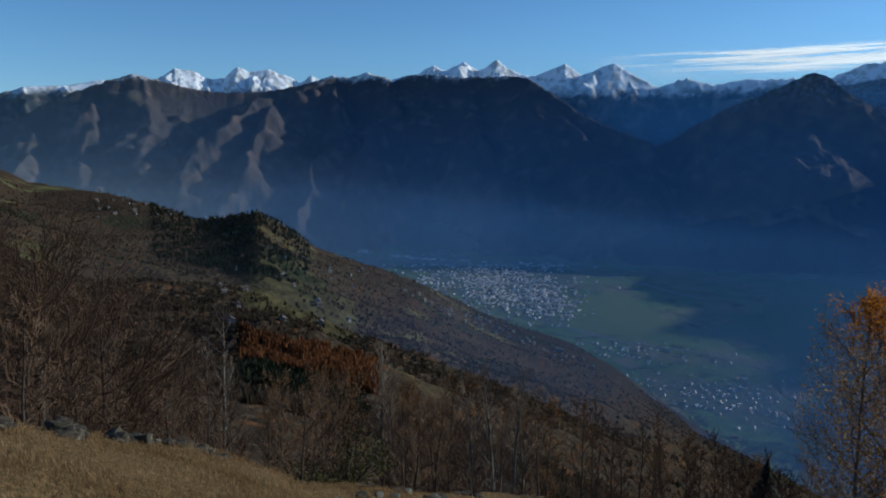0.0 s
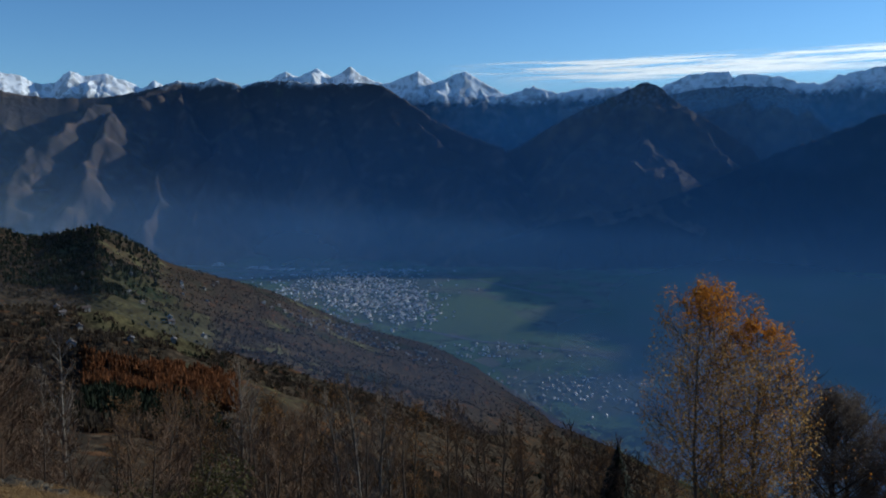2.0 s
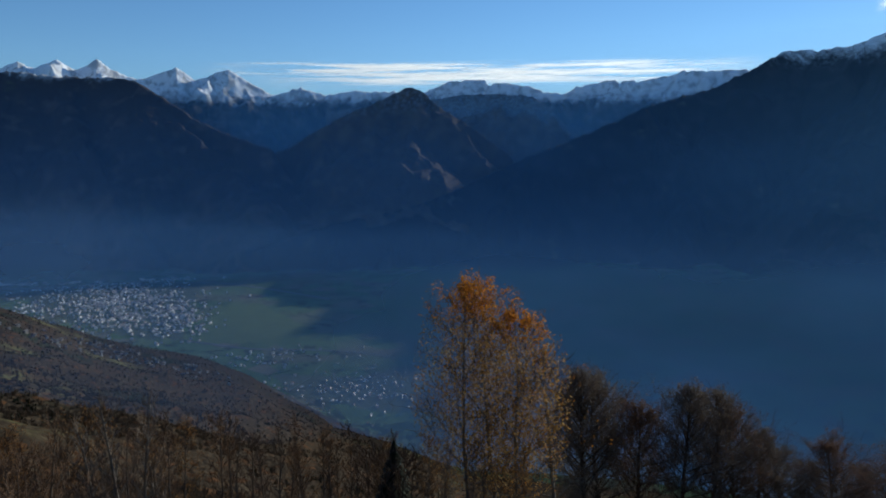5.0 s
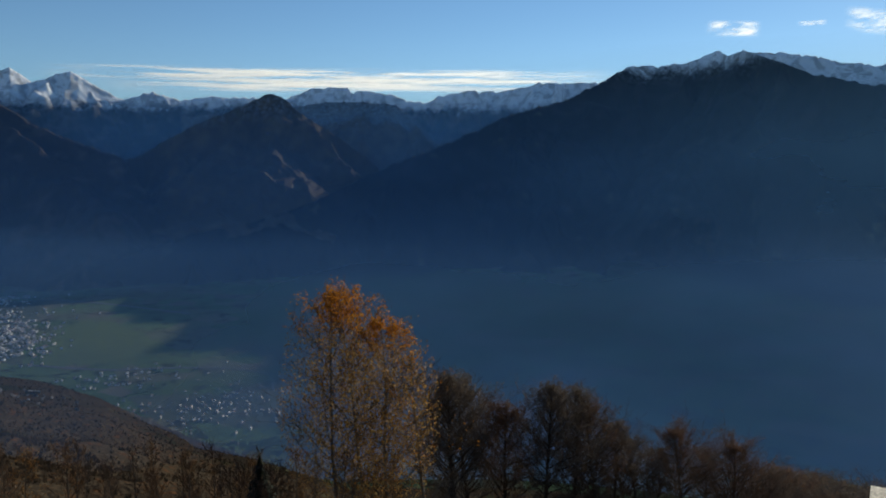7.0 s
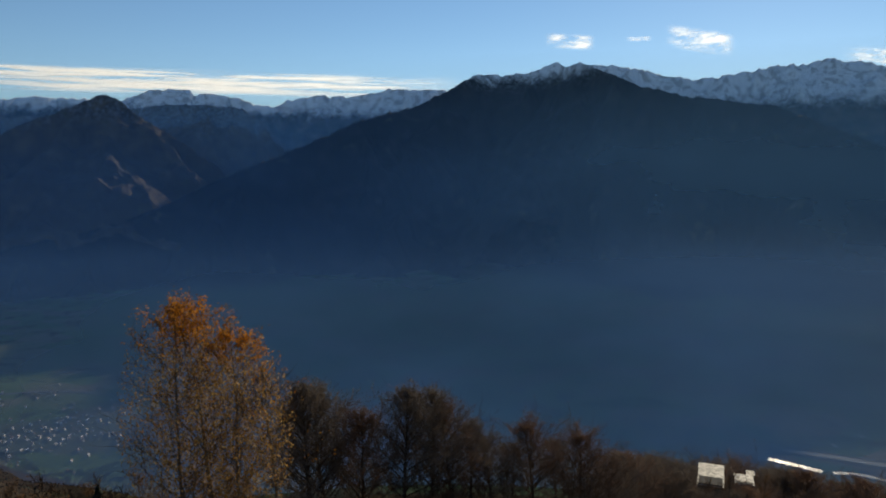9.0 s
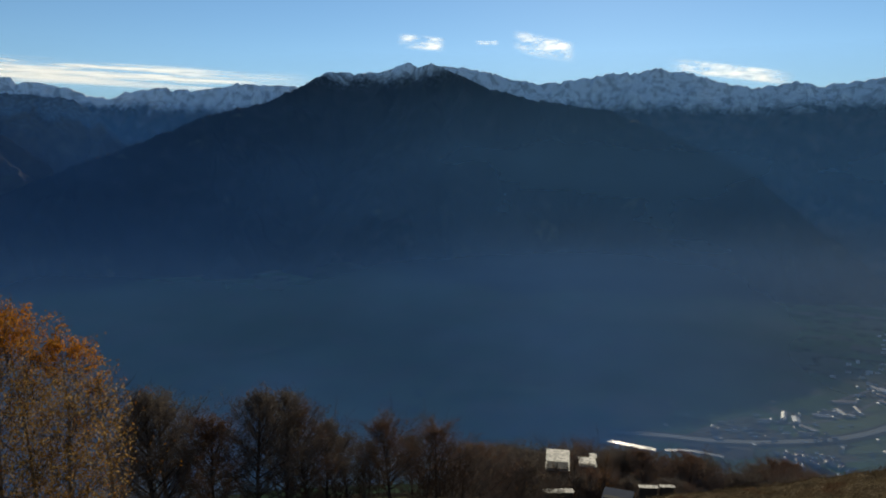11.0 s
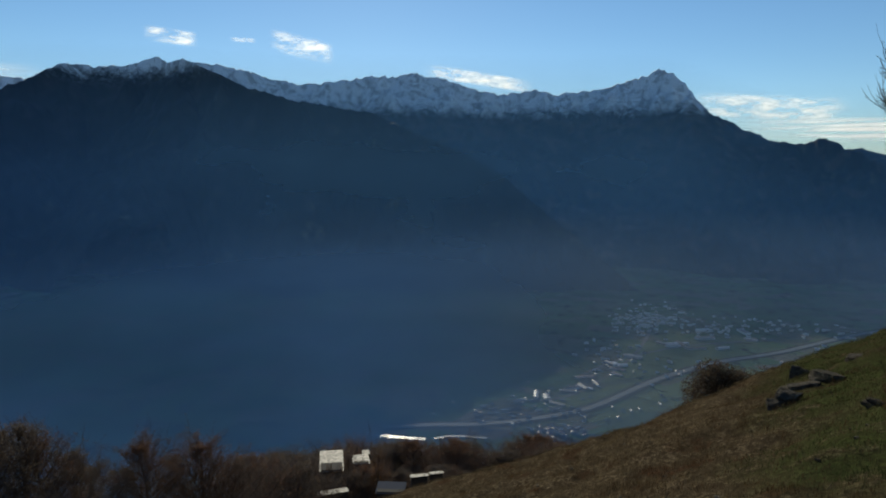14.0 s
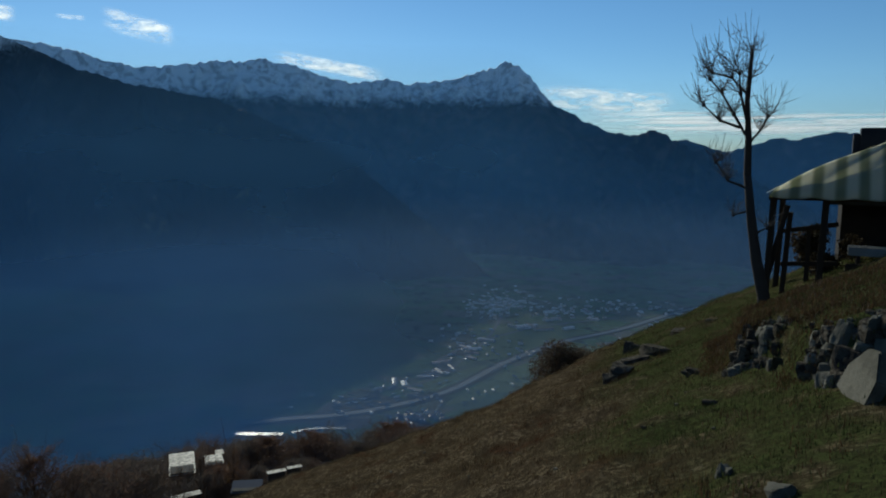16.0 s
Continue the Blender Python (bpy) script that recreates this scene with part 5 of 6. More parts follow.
BROOM = leaf_material("olive_broom", [(0, (0.035, 0.036, 0.012)), (0.5, (0.065, 0.06, 0.02)), (1, (0.11, 0.09, 0.035))], 0.3)
DARKLEAF = leaf_material("dark_brown_leaves", [(0, (0.025, 0.02, 0.012)), (0.5, (0.05, 0.036, 0.02)), (1, (0.085, 0.06, 0.03))], 0.3)
BUSHLEAF = leaf_material("grey_brown_leaves", [(0, (0.05, 0.036, 0.025)), (0.5, (0.085, 0.062, 0.042)), (1, (0.13, 0.095, 0.062))], 0.4)
bush(at(-8.6, 15.5), 1, 2.0, 1.3, BROOM, "olive broom bush at the brow of the meadow", 1500, 0.05)
bush(at(-11.2, 14.5), 2, 1.3, 0.9, BROOM, "olive broom bush at the brow of the meadow", 900, 0.05)
bush(at(102.6, 24), 3, 2.0, 2.0, BUSHLEAF, "round dark bush behind the brow", 26000, 0.035)
bush(at(24.9, 44), 4, 1.6, 1.0, FIR, "small dark evergreen in the wood", 500, 0.1)


def fir(place, height, label):
    """A small spruce: stem and drooping tiers of needle sprays."""
    rng = random.Random(int(height * 100))
    verts, faces = [], []
    for i in range(700):
        t = rng.random() ** 0.8
        a, r = rng.uniform(0, 6.28), (1 - t) ** 0.7 * height * 0.27 * rng.uniform(0.5, 1.1)
        z = height * (0.08 + 0.92 * t)
        c, s = math.cos(a), math.sin(a)
        k0, w = len(verts), 0.12 * r + 0.05
        verts += [(0, 0, z + 0.1), (c * r - s * w, s * r + c * w, z - r * 0.3), (c * r * 1.1, s * r * 1.1, z - r * 0.38), (c * r + s * w, s * r - c * w, z - r * 0.3)]
        faces.append((k0, k0 + 1, k0 + 2, k0 + 3))
    ob = thing("fir", pose(*place), label, "fir tree")
    part("trunk", mesh_from("trunk", *tubes([([Vector((0, 0, -0.4)), Vector((0, 0, height * 0.5)), Vector((0, 0, height))], 0.09, 0.015, 6)]), DARKBARK), ob)
    part("needles", mesh_from("needles", verts, faces, FIR), ob)


p = at(24.9, 42)
for i, (b, r) in enumerate(((24.0, 38), (25.2, 38.5), (26.2, 39), (23.2, 39))):
    plant("shrub", SHRUB[i % 2], at(b, r), i * 80, 1.25, "low tangle of bare brown twigs", "brushwood below the meadow", "shrub")
fir(p, EYE + 42 * math.tan(radians(-22.3)) - p.z, "small dark fir standing in the brown wood")


# ---------------------------------------------------------------- stones
def stone_mesh(seed, flat=0.7):
    """A broken, slightly rounded block."""
    rng = random.Random(seed)
    bm = bmesh.new()
    bmesh.ops.create_cube(bm, size=1)
    bmesh.ops.subdivide_edges(bm, edges=list(bm.edges), cuts=4, use_grid_fill=True)
    off = Vector((seed * 3.1, seed * 1.7, seed * 0.9))
    cuts = [(Vector((rng.gauss(0, 1), rng.gauss(0, 1), rng.gauss(0, 0.7))).normalized(), rng.uniform(0.34, 0.52)) for i in range(8)]
    for v in bm.verts:
        p = v.co.lerp(v.co.normalized() * 0.56, 0.27)
        for n, lim in cuts:
            k = p.dot(n) - lim
            if k > 0:
                p = p - n * k * 0.95
        p = p * (1 + 0.10 * noise.noise(p * 3 + off) + 0.07 * noise.noise(p * 8 + off))
        v.co = Vector((p.x, p.y, p.z * flat))
    me = bpy.data.meshes.new("stone")
    bm.to_mesh(me)
    bm.free()
    me.materials.append(STONE)
    return me


STONES = [stone_mesh(i + 1, 0.6 + 0.1 * (i % 4)) for i in range(7)]
for me in STONES[5:]:
    me.materials[0] = PALESTONE


def stone(place, size, label, group="", turn=(0, 0, 0), n=None):
    ob = new("stone", STONES[rng.randrange(7) if n is None else n])
    ob.matrix_basis = pose(*place, *turn) @ Matrix.Diagonal((*size, 1))
    return tagged(ob, label, "stone", group)


for i in range(150):   # tumbled wall along the brow: heaps of blocks with gaps between
    c, spread, big = rng.choice(((-32.2, 0.5, 0.34), (-28.3, 0.7, 0.36), (-28.3, 0.7, 0.36), (-24.6, 0.9, 0.33), (-24.0, 1.2, 0.30), (-21.6, 1.3, 0.28), (-20.0, 1.2, 0.24), (-18.4, 0.9, 0.2)))
    b = c + rng.uniform(-spread, spread)
    r = float(np.interp(b, BROW_B, BROW_R)) + rng.uniform(-0.25, 0.55)
    s = big * rng.choice((0.3, 0.45, 0.6, 0.8)) * rng.uniform(0.8, 1.15)
    stone(at(b, r, s * 0.08), (s * rng.uniform(1.0, 1.5), s, s * rng.uniform(0.6, 0.95)), "grey lichened block of the tumbled wall at the meadow's brow", "tumbled stone wall", (rng.uniform(-22, 22), rng.uniform(-22, 22), rng.uniform(0, 360)), rng.randrange(5))
for i in range(22):
    b = rng.uniform(-9, 4)
    r = float(np.interp(b, BROW_B, BROW_R)) + rng.uniform(-1.2, 0.8)
    s = rng.uniform(0.12, 0.3)
    stone(at(b, r, s * 0.1), (s, s, s * 0.8), "small grey stone lying in the grass", "loose stones", (0, 0, rng.uniform(0, 360)))

# outcrops on the right-hand meadow
for b, r, sx, sy, sz, tilt in ((107.4, 17.2, 0.26, 0.25, 0.45, 10), (107.9, 17.0, 0.2, 0.25, 0.4, -12), (109.4, 15.0, 0.8, 0.5, 0.34, 5), (108.0, 14.6, 0.55, 0.4, 0.2, 8), (106.8, 13.2, 0.5, 0.4, 0.55, 15), (106.2, 13.0, 0.3, 0.3, 0.4, -8), (107.2, 14.6, 0.7, 0.4, 0.2, 3),
                               (112.9, 10.2, 0.35, 0.2, 0.08, 3), (112.3, 10.4, 0.25, 0.2, 0.09, 8), (115.6, 4.95, 0.08, 0.08, 0.16, 14), (116.1, 4.9, 0.06, 0.06, 0.09, -10), (120.0, 4.4, 0.3, 0.16, 0.14, 20), (114.0, 7.6, 0.16, 0.1, 0.08, 6), (111, 16.6, 0.5, 0.4, 0.2, 0), (113.4, 17.0, 0.3, 0.2, 0.16, 0)):
    stone(at(b, r, sz * 0.08), (sx, sy, sz), "grey rock breaking through the grass", "outcrops on the meadow", (tilt, rng.uniform(-10, 10), rng.uniform(0, 360)), 5 if r < 5.5 else rng.randrange(5))
for i in range(110):   # stony face of the bank under the hut, in rough courses
    b = rng.choice((rng.uniform(115.2, 119.2), rng.uniform(120.6, 127)))
    row = rng.choice((0.0, 0.33, 0.66, 0.95))
    r = float(np.interp(b, [115, 117, 123, 140], [9.0, 8.9, 6.7, 6.7])) + 0.10 + row * 0.40 + rng.uniform(-0.04, 0.04)
    s = rng.uniform(0.14, 0.28) * (1 if row < 0.9 else 0.6)
    stone(at(b, r, -0.06), (s, s * 0.7, s * rng.uniform(0.8, 1.5)), "grey stone in the broken dry-stone bank", "stony bank", (rng.uniform(-12, 12), rng.uniform(-12, 12), rng.uniform(0, 360)), rng.choice((0, 1, 2, 3, 4, 5, 6)))
for i in range(36):
    b, r = rng.uniform(86, 126), rng.uniform(6.5, 15)
    s = rng.uniform(0.02, 0.05)
    stone(at(b, r, s * 0.2), (s * 1.3, s, s * 0.8), "pale pebble in the grass", "pebbles", (0, 0, rng.uniform(0, 360)))

# the leaning slab
bm = bmesh.new()
outline = ((-0.42, 0.0), (0.36, -0.05), (0.46, 0.42), (0.30, 0.72), (0.02, 0.66), (-0.30, 0.34))
lo = [bm.verts.new((x, -0.07, z)) for x, z in outline]
hi = [bm.verts.new((x * 0.96, 0.07, z * 0.97)) for x, z in outline]
bm.faces.new(lo)
bm.faces.new(hi[::-1])
for i in range(6):
    bm.faces.new((lo[i], hi[i], hi[(i + 1) % 6], lo[(i + 1) % 6]))
bmesh.ops.recalc_face_normals(bm, faces=bm.faces)
bmesh.ops.bevel(bm, geom=list(bm.edges), offset=0.02, segments=2, affect="EDGES")
me = bpy.data.meshes.new("stone_slab")
bm.to_mesh(me)
bm.free()
me.materials.append(PALESTONE)
slab = new("stone_slab", me)
slab.matrix_basis = pose(*at(123.9, 6.2, -0.05), -12, 4, 166) @ Matrix.Diagonal((0.72, 0.72, 0.66, 1))
tagged(slab, "large flat grey stone slab leaning against the bank", "stone slab")


# ---------------------------------------------------------------- grass
def grass(name, label, many, b0, b1, r0, r1, h0, h1, material, seed, clump=5, patchy=False):
    rng2 = np.random.RandomState(seed)
    n = many // clump
    b = np.repeat(rng2.uniform(b0, b1, n), clump)
    r = np.repeat(np.sqrt(rng2.uniform(r0 * r0, r1 * r1, n)), clump)
    z = np.repeat(relief(b[::clump], r[::clump]), clump)
    m = len(b)
    brow = np.interp(b, BROW_B, BROW_R)
    x, y = plan(b, r)
    x, y = x + rng2.normal(0, 0.07, m), y + rng2.normal(0, 0.07, m)
    h = rng2.uniform(h0, h1, m) * np.repeat(rng2.uniform(0.5, 1.25, n), clump)
    a, lean = rng2.uniform(0, 6.28, m), rng2.uniform(0.2, 1.0, m)
    w = 0.004 + 0.03 * h
    if patchy:   # thick where the tussocks are, bare between
        spot = np.repeat(swell(x[::clump] / 0.55, y[::clump] / 0.55, seed) + 0.7 * swell(x[::clump] / 1.9, y[::clump] / 1.9, seed + 1), clump)
        h = h * np.clip(0.35 + spot * 1.5, 0.12, 1.5)
    keep = r < brow + 1.5
    verts = np.empty((m, 3, 3))
    verts[:, 0] = np.stack([x - np.sin(a) * w, y + np.cos(a) * w, z - 0.03], 1)
    verts[:, 1] = np.stack([x + np.sin(a) * w, y - np.cos(a) * w, z - 0.03], 1)
    verts[:, 2] = np.stack([x + np.cos(a) * h * lean, y + np.sin(a) * h * lean, z + h * (1.1 - 0.5 * lean)], 1)
    verts = verts[keep]
    faces = np.arange(len(verts) * 3).reshape(-1, 3).tolist()
    return tagged(new(name, mesh_from(name, verts.reshape(-1, 3), faces, material)), label, "grass", kind="stuff")


grass("grass", "dry straw-coloured meadow grass", 260000, -40, 10, 4.0, 16, 0.015, 0.075, GRASSMAT, 1, 7, True)
grass("grass", "short turf, green on the shelf and rust-brown on the slope", 300000, 70, 130, 3.2, 23, 0.014, 0.05, GREENGRASS, 2, 7, True)
RUSTGRASS = leaf_material("rusty_dead_grass", [(0, (0.045, 0.028, 0.014)), (0.5, (0.075, 0.046, 0.022)), (1, (0.115, 0.075, 0.036))], 0.3)
grass("grass", "rust-brown tufts of dead grass and fern", 64000, 70, 130, 3.2, 23, 0.02, 0.06, RUSTGRASS, 3, 14, True)

grass("grass", "rust-brown dead grass hanging over the stony bank", 34000, 113.5, 119.5, 9.3, 13.5, 0.02, 0.075, RUSTGRASS, 4, 8, True)
grass("grass", "rust-brown dead grass hanging over the stony bank", 48000, 119, 131, 7.25, 13.0, 0.02, 0.075, RUSTGRASS, 5, 8, True)

# ---------------------------------------------------------------- the pollarded tree
rng = random.Random(9)
base = at(116.9, 15)
wood, fine = [], []
line = [Vector(q) for q in ((0.05, 0, -0.5), (0.0, 0, 0.3), (-0.17, 0.02, 1.0), (-0.30, 0.0, 1.75), (-0.42, -0.03, 2.6), (-0.44, 0.0, 3.3), (-0.50, 0.04, 4.0), (-0.47, 0.05, 4.85))]
wood.append((line[:5], 0.135, 0.07, 9))
wood.append((line[4:], 0.07, 0.035, 8))
limbs = (((-0.43, 0, 3.25), (-0.72, 0.1, 3.75), (-0.95, 0.16, 4.15), (-1.18, 0.2, 4.42)), ((-0.47, 0, 3.55), (-0.62, -0.3, 4.1), (-0.66, -0.4, 4.45)), ((-0.43, 0, 3.2), (-0.24, 0.1, 3.45), (-0.12, 0.12, 3.7)),
         ((-0.36, 0, 2.35), (-0.75, -0.1, 2.5), (-0.98, -0.15, 2.85)), ((-0.6, 0.05, 3.5), (-0.95, -0.2, 3.62), (-1.25, -0.3, 3.9)), ((-0.5, 0, 4.1), (-0.8, 0.25, 4.45), (-1.15, 0.3, 4.55)), ((-0.33, 0, 1.95), (-0.62, 0.05, 1.85)), ((-0.25, 0, 1.5), (-0.02, 0.06, 1.62)))
knobs = [Vector((-0.47, 0.05, 4.85)), Vector((-0.48, 0.03, 4.4))]
for limb in limbs:
    pts = [Vector(q) for q in limb]
    wood.append((pts, 0.030, 0.012, 6))
    knobs += pts[1:]
for q in knobs:
    for i in range(15 if q.z > 2.2 else 7):
        w = Vector((rng.gauss(-0.05, 0.6) + (q.x + 0.5) * 0.4, rng.gauss(0, 0.6), rng.uniform(0.1, 1.0)))
        n = rng.uniform(0.15, 0.8) * (1.3 if q.z > 4.3 else 1.0 if q.z > 2.2 else 0.6)
        shoot = bend_line(rng, q, w, n, 5, 0.12, 0.26)
        fine.append((shoot, 0.006, 0.0025, 3))
        for j in range(2):
            fine.append((bend_line(rng, shoot[rng.randint(1, 3)], (rng.gauss(0, 1), rng.gauss(0, 1), rng.uniform(-0.1, 0.9)), rng.uniform(0.1, 0.35), 2, 0.2, 0.1), 0.006, 0.003, 3))
pollard = thing("pollarded_tree", pose(*base, 0, 0, -114.5) @ Matrix.Diagonal((1, 1, 1, 1)), "bare pollarded tree with knobbed limbs and thin upright shoots", "tree")
part("trunk", mesh_from("trunk", *tubes(wood), DARKBARK, True), pollard)
kb = bmesh.new()
bmesh.ops.create_icosphere(kb, subdivisions=2, radius=1)
for v in kb.verts:
    v.co *= 1 + 0.3 * noise.noise(v.co * 2)
me = bpy.data.meshes.new("knob")
kb.to_mesh(me)
kb.free()
me.materials.append(DARKBARK)
for q in knobs:
    s = rng.uniform(0.028, 0.046)
    part("knob", me, pollard, m=Matrix.Translation(q) @ Matrix.Diagonal((s, s, s, 1)))
part("crown", mesh_from("crown", *tubes(fine), DARKTWIGS), pollard, "thin bare shoots")


# ---------------------------------------------------------------- the pergola with its striped awning
WOOD = plain("weathered_dark_wood", (0.022, 0.016, 0.011), (0.06, 0.042, 0.028), 7, 0.85, 0.5)
PLANK = plain("grey_bench_wood", (0.20, 0.19, 0.17), (0.34, 0.32, 0.29), 7, 0.8, 0.4)
DARKROOF = plain("dark_slate", (0.02, 0.02, 0.022), (0.05, 0.05, 0.052), 4, 0.7, 0.6)
# Near-black: the shade under the awning is put into the board colour.
HUTWALL = plain("shade_dark_boards", (0.016, 0.013, 0.011), (0.04, 0.032, 0.025), 4, 0.9, 0.6)
k = Mat("striped_canvas")
uv = k.t.nodes.new("ShaderNodeUVMap")
u = k.axis("X", uv.outputs[0])
band = k.math("PINGPONG", k.math("MULTIPLY", u, 9.5), 0.5)
cream = k.mix(k.noise(3, 5), (0.84, 0.81, 0.66), (0.92, 0.89, 0.75))
sage = k.mix(k.noise(3, 5), (0.42, 0.43, 0.27), (0.54, 0.54, 0.37))
CANVAS = k.finish(k.mix(k.step(band, 0.10, 0.36), sage, cream), 0.85, k.noise(25, 4), 0.3, 0.01, through_light=0.72)


def bar(a, b, w, d):
    """A squared, slightly bevelled timber from a to b."""
    a, b = Vector(a), Vector(b)
    bm = bmesh.new()
    bmesh.ops.create_cube(bm, size=1)
    bmesh.ops.scale(bm, vec=(w, d, (b - a).length), verts=bm.verts)
    bmesh.ops.bevel(bm, geom=list(bm.edges), offset=min(w, d) * 0.14, segments=1, affect="EDGES")
    bm.transform(Matrix.Translation((a + b) / 2) @ (b - a).to_track_quat("Z", "Y").to_matrix().to_4x4())
    return bm


def bar_part(name, a, b, w, d, material, parent, label=""):
    bm = bar(a, b, w, d)
    me = bpy.data.meshes.new(name)
    bm.to_mesh(me)
    bm.free()
    me.materials.append(material)
    return part(name, me, parent, label)


# local axes: x along the eave, y away from the meadow, z up, zero at the foot of the corner post
corner = sight(117.0, -9.0, 17.0)
PERGOLA = pose(*corner, 0, 0, -119.5)
pergola = thing("pergola", PERGOLA, "timber pergola with a sagging striped awning beside the hut", "pergola")
H = 1.92
for x, y, foot in ((0.03, 0, -0.5), (1.02, 0.1, -0.5), (3.6, 0.0, -0.6), (0.1, 3.0, -0.6), (3.6, 3.0, -0.6)):
    bar_part("post", (x - 0.05, y, foot), (x, y, H), 0.13, 0.13, WOOD, pergola)
bar_part("beam", (-0.05, 0, H), (3.8, 0, H + 0.02), 0.10, 0.12, WOOD, pergola)
bar_part("beam", (-0.02, -0.05, H), (0.05, 3.1, H), 0.10, 0.12, WOOD, pergola)
bar_part("beam", (-0.05, 3.0, H), (3.8, 3.0, H), 0.10, 0.12, WOOD, pergola)
bar_part("rafter", (0.0, 0, H), (2.6, 1.5, H + 1.12), 0.07, 0.09, WOOD, pergola)
bar_part("rafter", (3.7, 0, H), (2.6, 1.5, H + 1.12), 0.07, 0.09, WOOD, pergola)
bar_part("brace", (-0.12, 0.1, -0.4), (0.30, 0.02, 1.75), 0.10, 0.10, WOOD, pergola)
# awning: a hipped cloth that sags between its edges
verts, n, m = [], 41, 15
for j in range(m):
    for i in range(n):
        s, t = i / (n - 1), j / (m - 1)
        x0, x1 = -0.04 + 2.25 * t, 3.9 - 0.9 * t
        x = x0 + (x1 - x0) * s
        y = -0.16 + 1.66 * t
        z = H + 0.08 + 1.13 * t + 0.13 * math.sin(math.pi * t ** 0.7) - 0.035 * (1 - t) * abs(math.sin(s * 5 * math.pi)) + 0.012 * noise.noise(Vector((x * 3, y * 3, 1)))
        verts.append((x, y, z))
for j in (1, 2):   # valance
    for i in range(n):
        x, y, z = verts[i]
        verts.append((x, y - 0.01 * j, z - 0.035 * j))
faces = sheet(m, n)
o = n * m
for i in range(n - 1):
    faces += [(i, o + i, o + i + 1, i + 1), (o + i, o + n + i, o + n + i + 1, o + i + 1)]
me = mesh_from("awning", verts, faces, CANVAS, True)
uvl = me.uv_layers.new(name="UVMap")
for lp in me.loops:
    uvl.data[lp.index].uv = (me.vertices[lp.vertex_index].co.x / 4.0, me.vertices[lp.vertex_index].co.y)
cloth = part("awning", me, pergola, "sagging cream and sage striped canvas awning")
thick = cloth.modifiers.new("thickness", "SOLIDIFY")
thick.thickness = 0.006
# left and rear slopes of the cloth
for name_pts in (((-0.12, -0.16, H + 0.08), (2.13, 1.5, H + 1.21), (2.13, 1.6, H + 1.2), (-0.12, 3.2, H + 0.08)), ((-0.12, 3.2, H + 0.08), (2.13, 1.6, H + 1.2), (3.0, 1.6, H + 1.2), (3.9, 3.2, H + 0.08))):
    me = mesh_from("awning_side", name_pts, [(0, 1, 2, 3)], CANVAS)
    uvl = me.uv_layers.new(name="UVMap")
    for lp in me.loops:
        q = me.vertices[lp.vertex_index].co
        uvl.data[lp.index].uv = (q.y / 4.0, q.x)
    side_cloth = part("awning_side", me, pergola)
    thick = side_cloth.modifiers.new("thickness", "SOLIDIFY")
    thick.thickness = 0.006

fence = thing("fence", PERGOLA, "dark rough wooden fence beside the pergola", "fence")
bar_part("post", (0.26, 0.9, -0.6), (0.34, 0.9, 1.55), 0.11, 0.11, WOOD, fence)
bar_part("post", (0.74, 1.0, -0.6), (0.74, 1.0, 1.2), 0.10, 0.10, WOOD, fence)
bar_part("rail", (0.2, 0.93, 1.12), (1.3, 1.0, 1.32), 0.05, 0.10, WOOD, fence)
bar_part("rail", (0.2, 0.93, 0.38), (1.3, 1.0, 0.46), 0.05, 0.10, WOOD, fence)

bench = thing("table", PERGOLA, "rough garden table with a pale worn top under the awning", "table")
for i in range(3):
    bar_part("plank", (1.5, 0.55 + 0.2 * i, 0.80), (3.2, 0.55 + 0.2 * i, 0.79), 0.05, 0.18, PLANK, bench)
for x in (1.7, 3.0):
    for y in (0.6, 0.9):
        bar_part("leg", (x, y, -0.5), (x, y, 0.76), 0.07, 0.07, WOOD, bench)
seat = thing("bench", PERGOLA, "dark wooden bench at the table", "bench")
bar_part("seat", (1.45, 0.15, 0.46), (3.1, 0.15, 0.46), 0.05, 0.24, WOOD, seat)
for x in (1.65, 2.9):
    bar_part("leg", (x, 0.15, -0.5), (x, 0.15, 0.43), 0.07, 0.2, WOOD, seat)

# the hut behind it
hut = thing("hut", PERGOLA, "dark wooden hut with a slate roof and squat chimney", "hut")
v, f = wall_shape(5.6, 3.4, 1.75, 0.75)
part("wall", mesh_from("wall", [(a + 4.2, b + 5.0, c) for a, b, c in v], f, HUTWALL), hut)
v, f = roof_shape(5.6, 3.4, 1.75, 0.75, 0.3, 0.1)
roof = part("roof", mesh_from("roof", [(a + 4.2, b + 5.0, c) for a, b, c in v], f, DARKROOF), hut)
bm = bmesh.new()
bmesh.ops.create_cube(bm, size=1)
bmesh.ops.scale(bm, vec=(1.15, 0.9, 1.7), verts=bm.verts)
bmesh.ops.bevel(bm, geom=list(bm.edges), offset=0.16, segments=2, affect="EDGES")
bmesh.ops.translate(bm, vec=(2.15, 5.0, 2.68), verts=bm.verts)
me = bpy.data.meshes.new("chimney")
bm.to_mesh(me)
bm.free()
me.materials.append(DARKROOF)
part("chimney", me, roof)
bush(PERGOLA @ Vector((0.95, 2.2, -0.3)), 7, 1.0, 1.9, DARKLEAF, "dark leafy shrub growing against the pergola", 4200, 0.055)

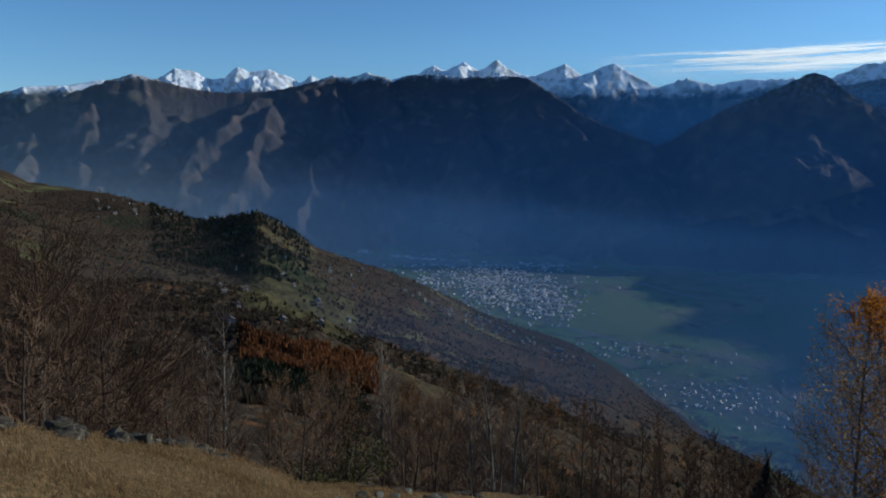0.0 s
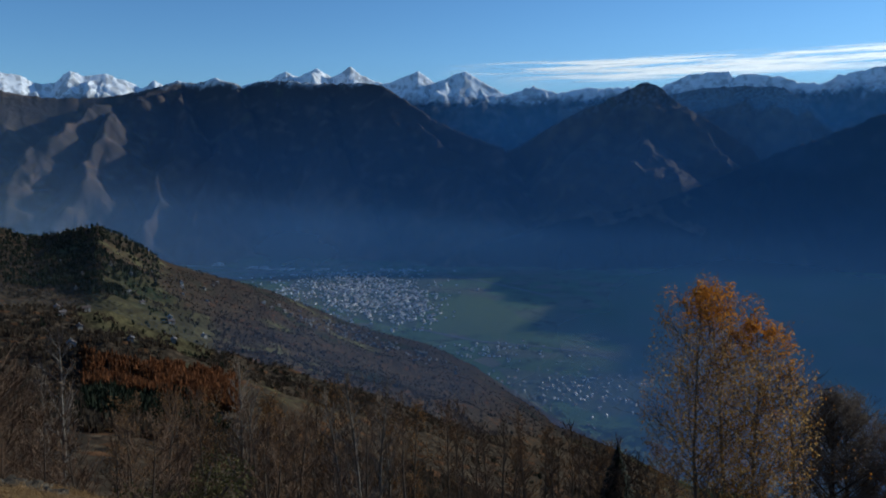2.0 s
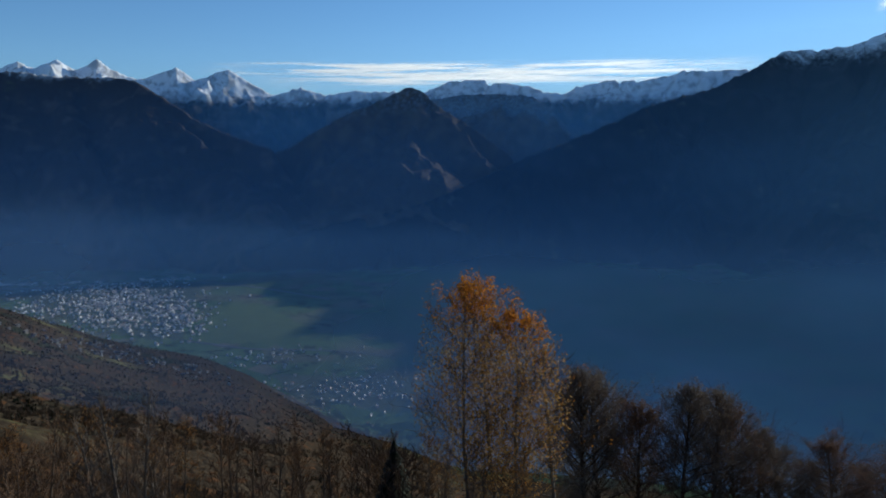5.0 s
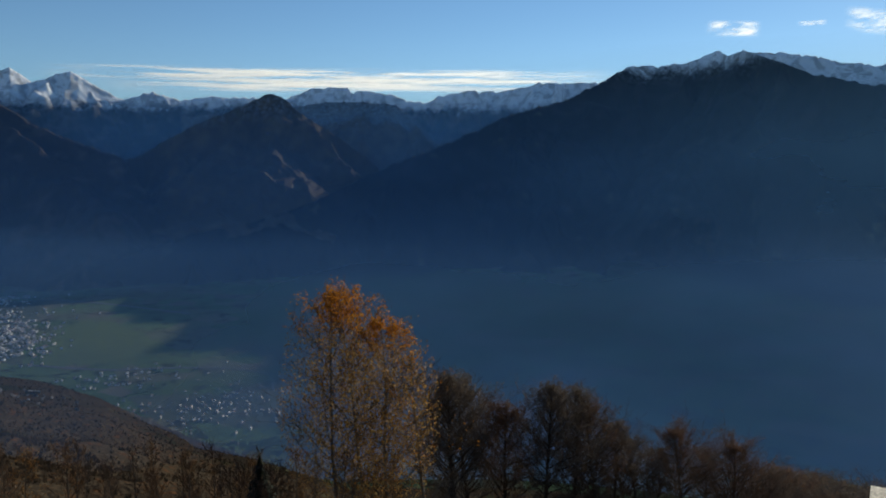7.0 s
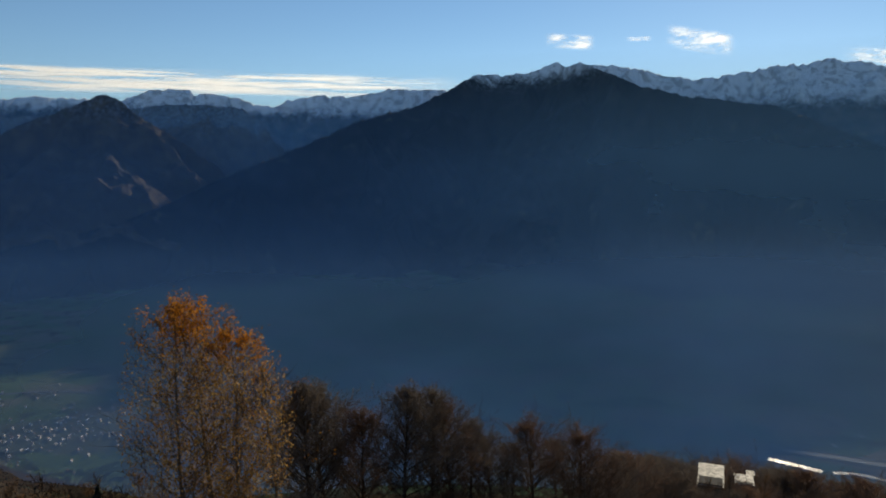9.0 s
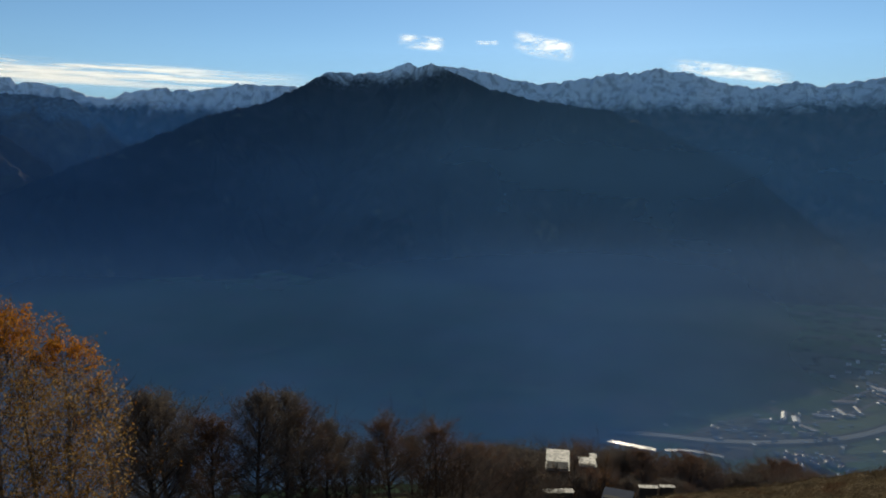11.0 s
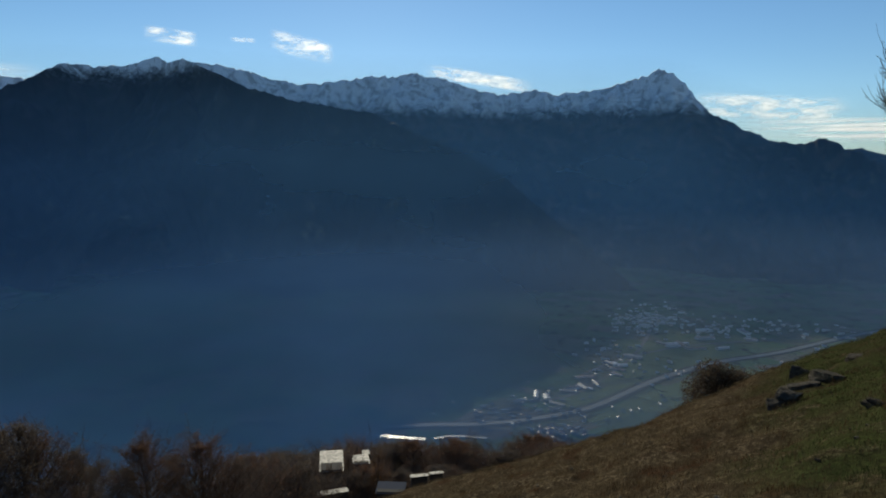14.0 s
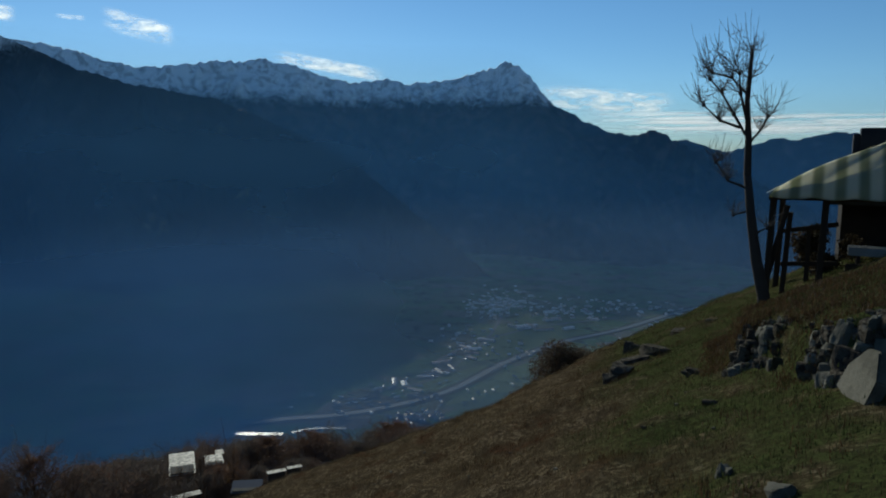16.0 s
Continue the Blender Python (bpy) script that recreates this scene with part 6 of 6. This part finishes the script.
# ---------------------------------------------------------------- huts on the meadow below
k = Mat("bright_sheet_metal")
SHEET = k.finish(k.mix(k.step(k.noise(1.6, 6, 0.7), 0.38, 0.62), (0.10, 0.088, 0.07), (0.36, 0.32, 0.26)), 0.62, k.noise(2.0, 5, 0.7), 0.5, 0.08, metal=0.1)
DULL = plain("dull_grey_sheet", (0.09, 0.092, 0.10), (0.16, 0.16, 0.17), 2, 0.95, 0.3)
OLDWALL = plain("old_stone_wall", (0.04, 0.035, 0.030), (0.11, 0.10, 0.085), 2, 0.9, 0.6)


def shed(bearing, angle, r, w, d, h, turn, label, material=SHEET, fall=4.0):
    """A low shed under one gently sloping sheet roof; angle: sight angle of its roof."""
    p = at(bearing, r)
    top = EYE + r * math.tan(radians(angle))
    h = top - p.z
    ob = thing("shed", pose(p.x, p.y, p.z, 0, 0, turn), label, "shed", "huts on the meadow below")
    bm = bmesh.new()
    bmesh.ops.create_cube(bm, size=1)
    bmesh.ops.scale(bm, vec=(w, d, h + 1.5), verts=bm.verts)
    bmesh.ops.translate(bm, vec=(0, 0, (h - 1.7) / 2), verts=bm.verts)
    me = bpy.data.meshes.new("wall")
    bm.to_mesh(me)
    bm.free()
    me.materials.append(OLDWALL)
    part("wall", me, ob)
    bm = bmesh.new()
    bmesh.ops.create_grid(bm, x_segments=max(4, int(w * 4)), y_segments=2, size=0.5)
    for q in bm.verts:
        q.co.x *= w + 0.4
        q.co.y *= d + 0.4
        q.co.z = 0.006 * math.sin(q.co.x * 16)
    bm.transform(Matrix.Translation((0, 0, h - 0.05)) @ Euler((radians(fall), 0, 0)).to_matrix().to_4x4())
    me = bpy.data.meshes.new("roof")
    bm.to_mesh(me)
    bm.free()
    me.materials.append(material)
    r_ob = part("roof", me, ob, "glaring sheet-metal roof")
    t = r_ob.modifiers.new("thickness", "SOLIDIFY")
    t.thickness = 0.08


shed(72.0, -22.5, 118, 3.5, 7.2, 3, -72, "low shed with a bright sheet roof glaring in the sun")
shed(74.35, -22.5, 122, 2.5, 3.2, 3, -70, "small hut with a bright roof among trees")
shed(74.75, -22.0, 130, 1.0, 1.3, 3, -70, "tiny hut with a bright roof")
shed(72.1, -24.7, 92, 3.6, 0.7, 2.6, -60, "dark stone hut with a bright roof edge")
shed(76.8, -24.6, 92, 3.4, 2.4, 2.4, -84, "stone hut with a dull grey sheet roof", DULL, 9.0)
shed(79.1, -23.75, 105, 2.4, 0.5, 2.2, -66, "low dark shelter with a bright roof edge")
shed(80.5, -23.55, 105, 1.8, 0.4, 2.2, -66, "low dark shelter with a bright roof edge")
shed(82.2, -24.0, 100, 1.0, 0.5, 1.6, -70, "tiny shelter with a bright roof")
for n in range(16):
    b = 69.4 + n * 0.9
    plant_to("tree", TALL[n % 3], b, 108 + 3 * (n % 4), -23.1 - 0.5 * rng.random(), 9.2, "small dark leafless tree round the huts", "trees round the huts", turn=n * 50)
for n, (b, top) in enumerate(((71.2, -23.0), (73.2, -22.7), (75.6, -22.6), (70.2, -23.3))):
    plant_to("tree", SLIM[n % 4], b, 104, top, 11, "thin bare tree before the huts", "trees round the huts", turn=n * 90)
for i in range(64):
    b = rng.uniform(66, 91.5)
    top = float(np.interp(b, [66, 70, 75, 82, 91], [-22.5, -21.8, -21.9, -21.7, -21.2])) + rng.uniform(-0.9, 0.35)
    r = rng.uniform(122, 165)
    p = at(b, r)
    want = EYE + r * math.tan(radians(top)) - p.z
    if want > 1.5:
        plant("tree", rng.choice(ROUND), p, rng.uniform(0, 360), want / 8.2, "small dark leafless tree round the huts", "trees round the huts")
